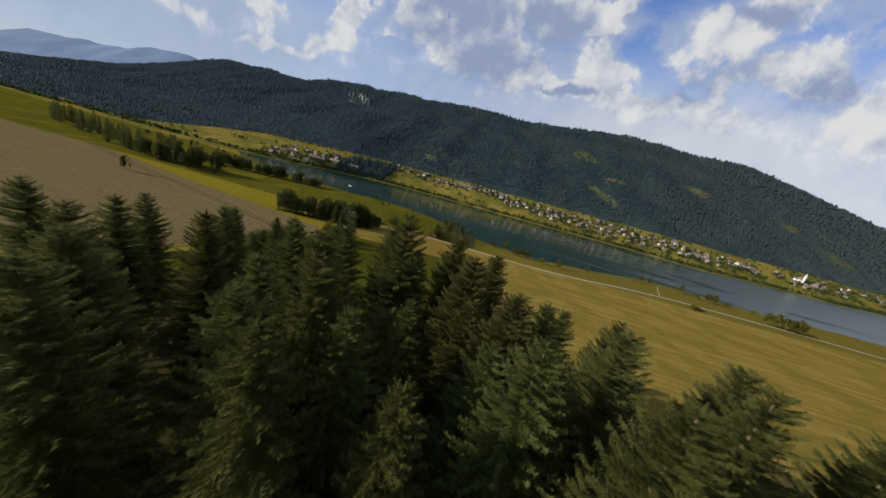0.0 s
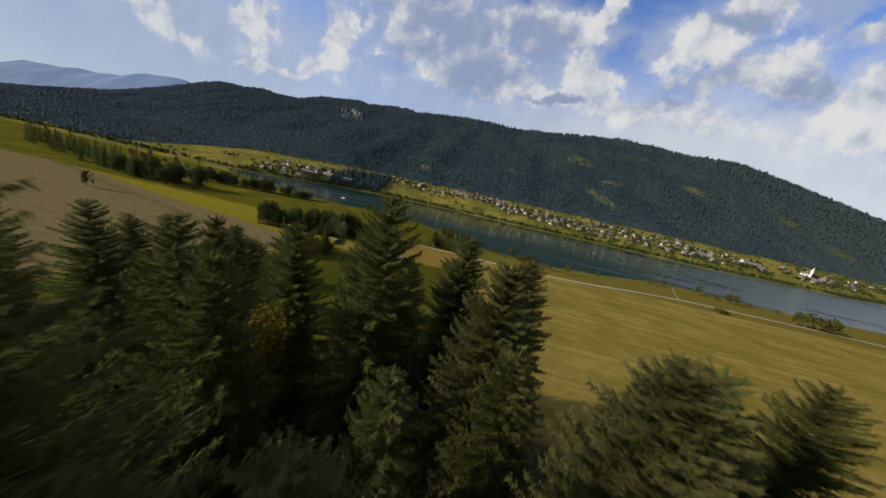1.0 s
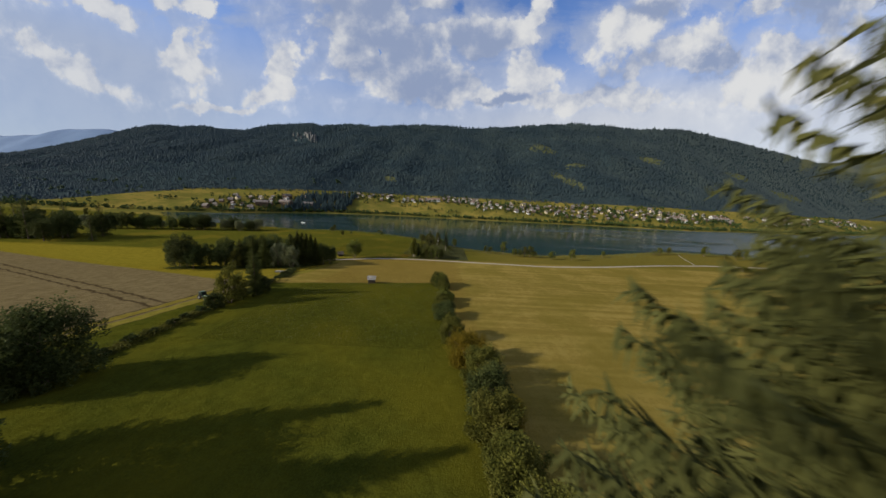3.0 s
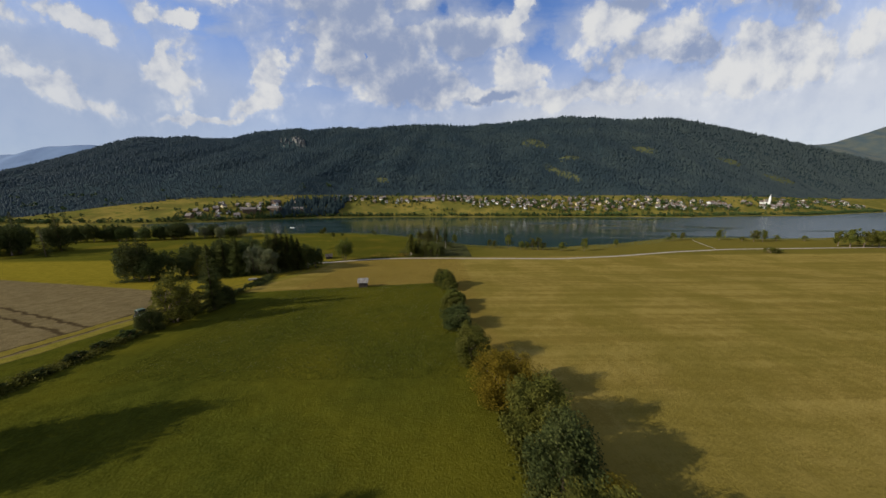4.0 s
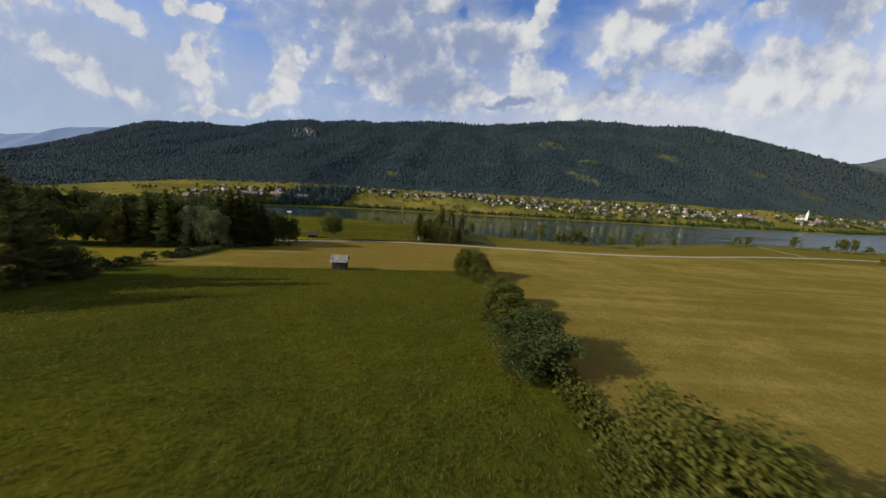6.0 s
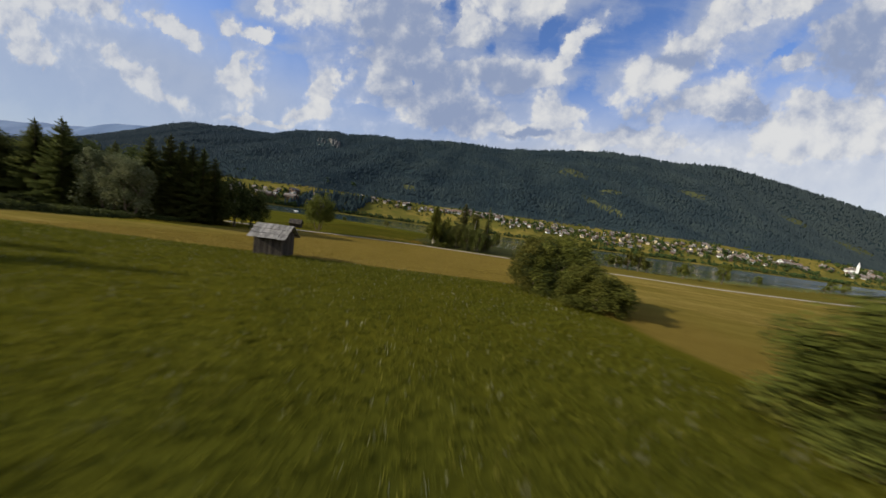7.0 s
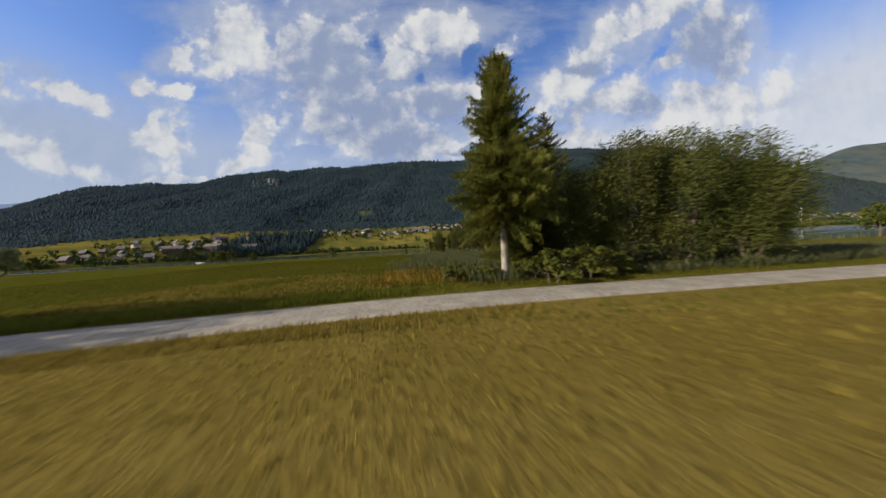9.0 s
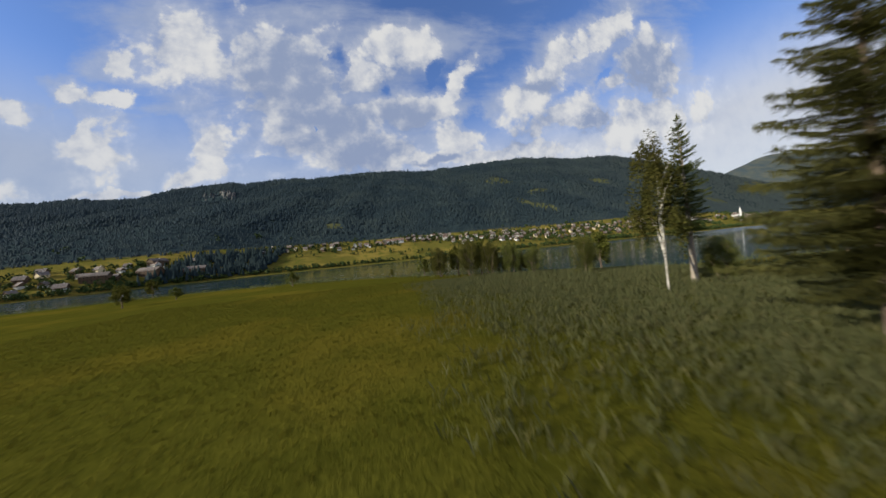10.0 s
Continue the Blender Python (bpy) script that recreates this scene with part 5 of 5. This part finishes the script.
# wood between the two parts of the village
kx, ky = rs_.uniform(-278, -188, 420), rs_.uniform(0, 1, 420)
ky = soft(kx, FAR_X, FAR_Y, 14) + 12 + ky * 90
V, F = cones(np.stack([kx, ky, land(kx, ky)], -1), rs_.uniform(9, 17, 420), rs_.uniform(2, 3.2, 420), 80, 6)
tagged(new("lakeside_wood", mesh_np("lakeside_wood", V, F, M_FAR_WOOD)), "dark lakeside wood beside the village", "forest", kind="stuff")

# limestone cliff near the ridge
cu, cy_ = np.meshgrid(np.linspace(-745, -598, 60), np.linspace(925, 1135, 60))
cx_ = cu * (cy_ + 60) / 1310
edge_in = np.minimum(np.clip((cu + 745) / 25, 0, 1), np.clip((-598 - cu) / 25, 0, 1)) * np.clip((cy_ - 925) / 60, 0, 1) * np.clip((1135 - cy_) / 25, 0, 1)
crag = np.array([noise.noise(Vector((a * 0.085, c * 0.006, 3))) + 0.5 * noise.noise(Vector((a * 0.25, c * 0.02, 7))) for a, c in zip(cu.ravel(), cy_.ravel())]).reshape(cx_.shape)
cz_ = land(cx_, cy_) - 7 + 15 * edge_in * (0.45 + 1.3 * crag) + 5 * edge_in * np.clip((cu + 665) / 30, -1, 1)
cv = np.stack([cx_, cy_, cz_], -1).reshape(-1, 3)
ci_ = np.arange(3600).reshape(60, 60)
cf = np.stack([ci_[:-1, :-1], ci_[:-1, 1:], ci_[1:, 1:], ci_[1:, :-1]], -1).reshape(-1, 4)
cliff = tagged(new("rock_cliff", mesh_np("rock_cliff", cv, cf, M_ROCK)), "pale limestone cliff below the wooded ridge", "cliff", kind="structure")

# ---- grass, straw, reeds ----


def blades(name, n, area, height, width, mat, label, seed, per=5, lean=0.5, keep=None):
    """Tufts of bent blades."""
    rnd = np.random.RandomState(seed)
    x, y = rnd.uniform(area[0], area[1], n), rnd.uniform(area[2], area[3], n)
    if keep is not None:
        k = keep(x, y, rnd)
        x, y = x[k], y[k]
    n = len(x)
    z = land(x, y)
    a = rnd.uniform(0, 6.28, (n, per))
    h = height * rnd.uniform(0.5, 1.2, (n, per))
    bx = x[:, None] + rnd.normal(0, height * 0.22, (n, per))
    by = y[:, None] + rnd.normal(0, height * 0.22, (n, per))
    l = lean * h * rnd.uniform(0.2, 1.1, (n, per))
    w = width * rnd.uniform(0.6, 1.3, (n, per))
    zz = z[:, None] - 0.03 + 0 * h
    ca, sa = np.cos(a), np.sin(a)
    p0 = np.stack([bx - sa * w, by + ca * w, zz], -1)
    p1 = np.stack([bx + sa * w, by - ca * w, zz], -1)
    p2 = np.stack([bx + ca * l * 0.4 + sa * w * 0.7, by + sa * l * 0.4 - ca * w * 0.7, zz + h * 0.6], -1)
    p3 = np.stack([bx + ca * l, by + sa * l, zz + h], -1)
    V = np.stack([p0, p1, p2, p3], 2).reshape(-1, 3)
    return tagged(new(name, mesh_np(name, V, np.arange(len(V)).reshape(-1, 4), mat)), label, "grass", kind="stuff")


def on_meadow(x, y, rnd):
    return (y < 0.2 + 0.2 * x) & (x < 25.5)


def on_hay(x, y, rnd):
    return (y > 0.7 + 0.2 * x) & (y < 50.0)


blades("meadow_grass", 40000, (-22, 26, -46, 4), 0.20, 0.012, M_GRASS, "short green meadow grass", 91, 5, 0.6, on_meadow)
blades("hay_stubble", 44000, (-20, 34, -6, 50), 0.12, 0.010, M_STRAW, "short straw-coloured hay stubble", 92, 5, 0.9, on_hay)
blades("roadside_grass", 9000, (-32, 32, 49.5, 62), 0.15, 0.010, M_GRASS, "rough grass along the road", 93, 5, 0.6,
       lambda x, y, r: np.abs(y - soft(x, ROAD_X, ROAD_Y, 5)) > 1.6)
blades("verge_grass", 150000, (-64, 7, 34, 56), 0.17, 0.010, M_STRAW, "dry unmown grass along the edge of the gravel road", 101, 4, 0.45,
       lambda x, y, r: np.abs(y - soft(x, ROAD_X, ROAD_Y, 5) + 1.95) < 0.6)
blades("ditch_grass", 90000, (-40, 3, 38, 57), 0.30, 0.010, M_GRASS, "tall green grass in the shallow ditch beside the road", 102, 4, 0.4,
       lambda x, y, r: np.abs(y - soft(x, ROAD_X, ROAD_Y, 5) - 2.4 - waves(x, y, 5, 8) * 0.3) < 0.75)
blades("marsh_grass", 44000, (-45, 20, 55, 120), 0.17, 0.009, M_MARSH, "yellow-green marsh grass", 94, 5, 0.7)
blades("reeds", 34000, (-8, 40, 56, 112), 0.58, 0.0058, M_REED, "tall grey-green reeds and sedge in the marsh", 95, 6, 0.5,
       lambda x, y, r: r.rand(len(x)) < np.clip((x - 3.0 + (y - 58) * 0.08 - waves(x, y, 16, 4) * 4) / 10, 0, 1))
blades("shore_reeds", 14000, (-140, 330, 70, 182), 1.0, 0.035, M_REED, "belt of reeds along the lake shore", 96, 5, 0.3,
       lambda x, y, r: np.abs(y - soft(x, SHORE_X, SHORE_Y, 9) + 6) < 9)
blades("rust_weeds", 280, (0.2, 6.0, 57.0, 66.0), 0.42, 0.009, M_RUST, "rust-brown dock and withered weeds", 97, 9, 0.5)
blades("dry_marsh_grass", 6000, (-14, 2, 54.8, 68), 0.20, 0.006, M_STRAW, "withered yellow-brown grass beside the road", 99, 5, 0.8,
       lambda x, y, r: r.rand(len(x)) < np.clip(0.75 + waves(x, y, 11, 6) * 0.8 - (y - 55) / 22, 0, 1))
blades("meadow_flowers", 5000, (-20, 25, -44, 3), 0.26, 0.0034, M_FLOWER, "pale seed heads and flowers in the meadow", 98, 2, 0.3, on_meadow)
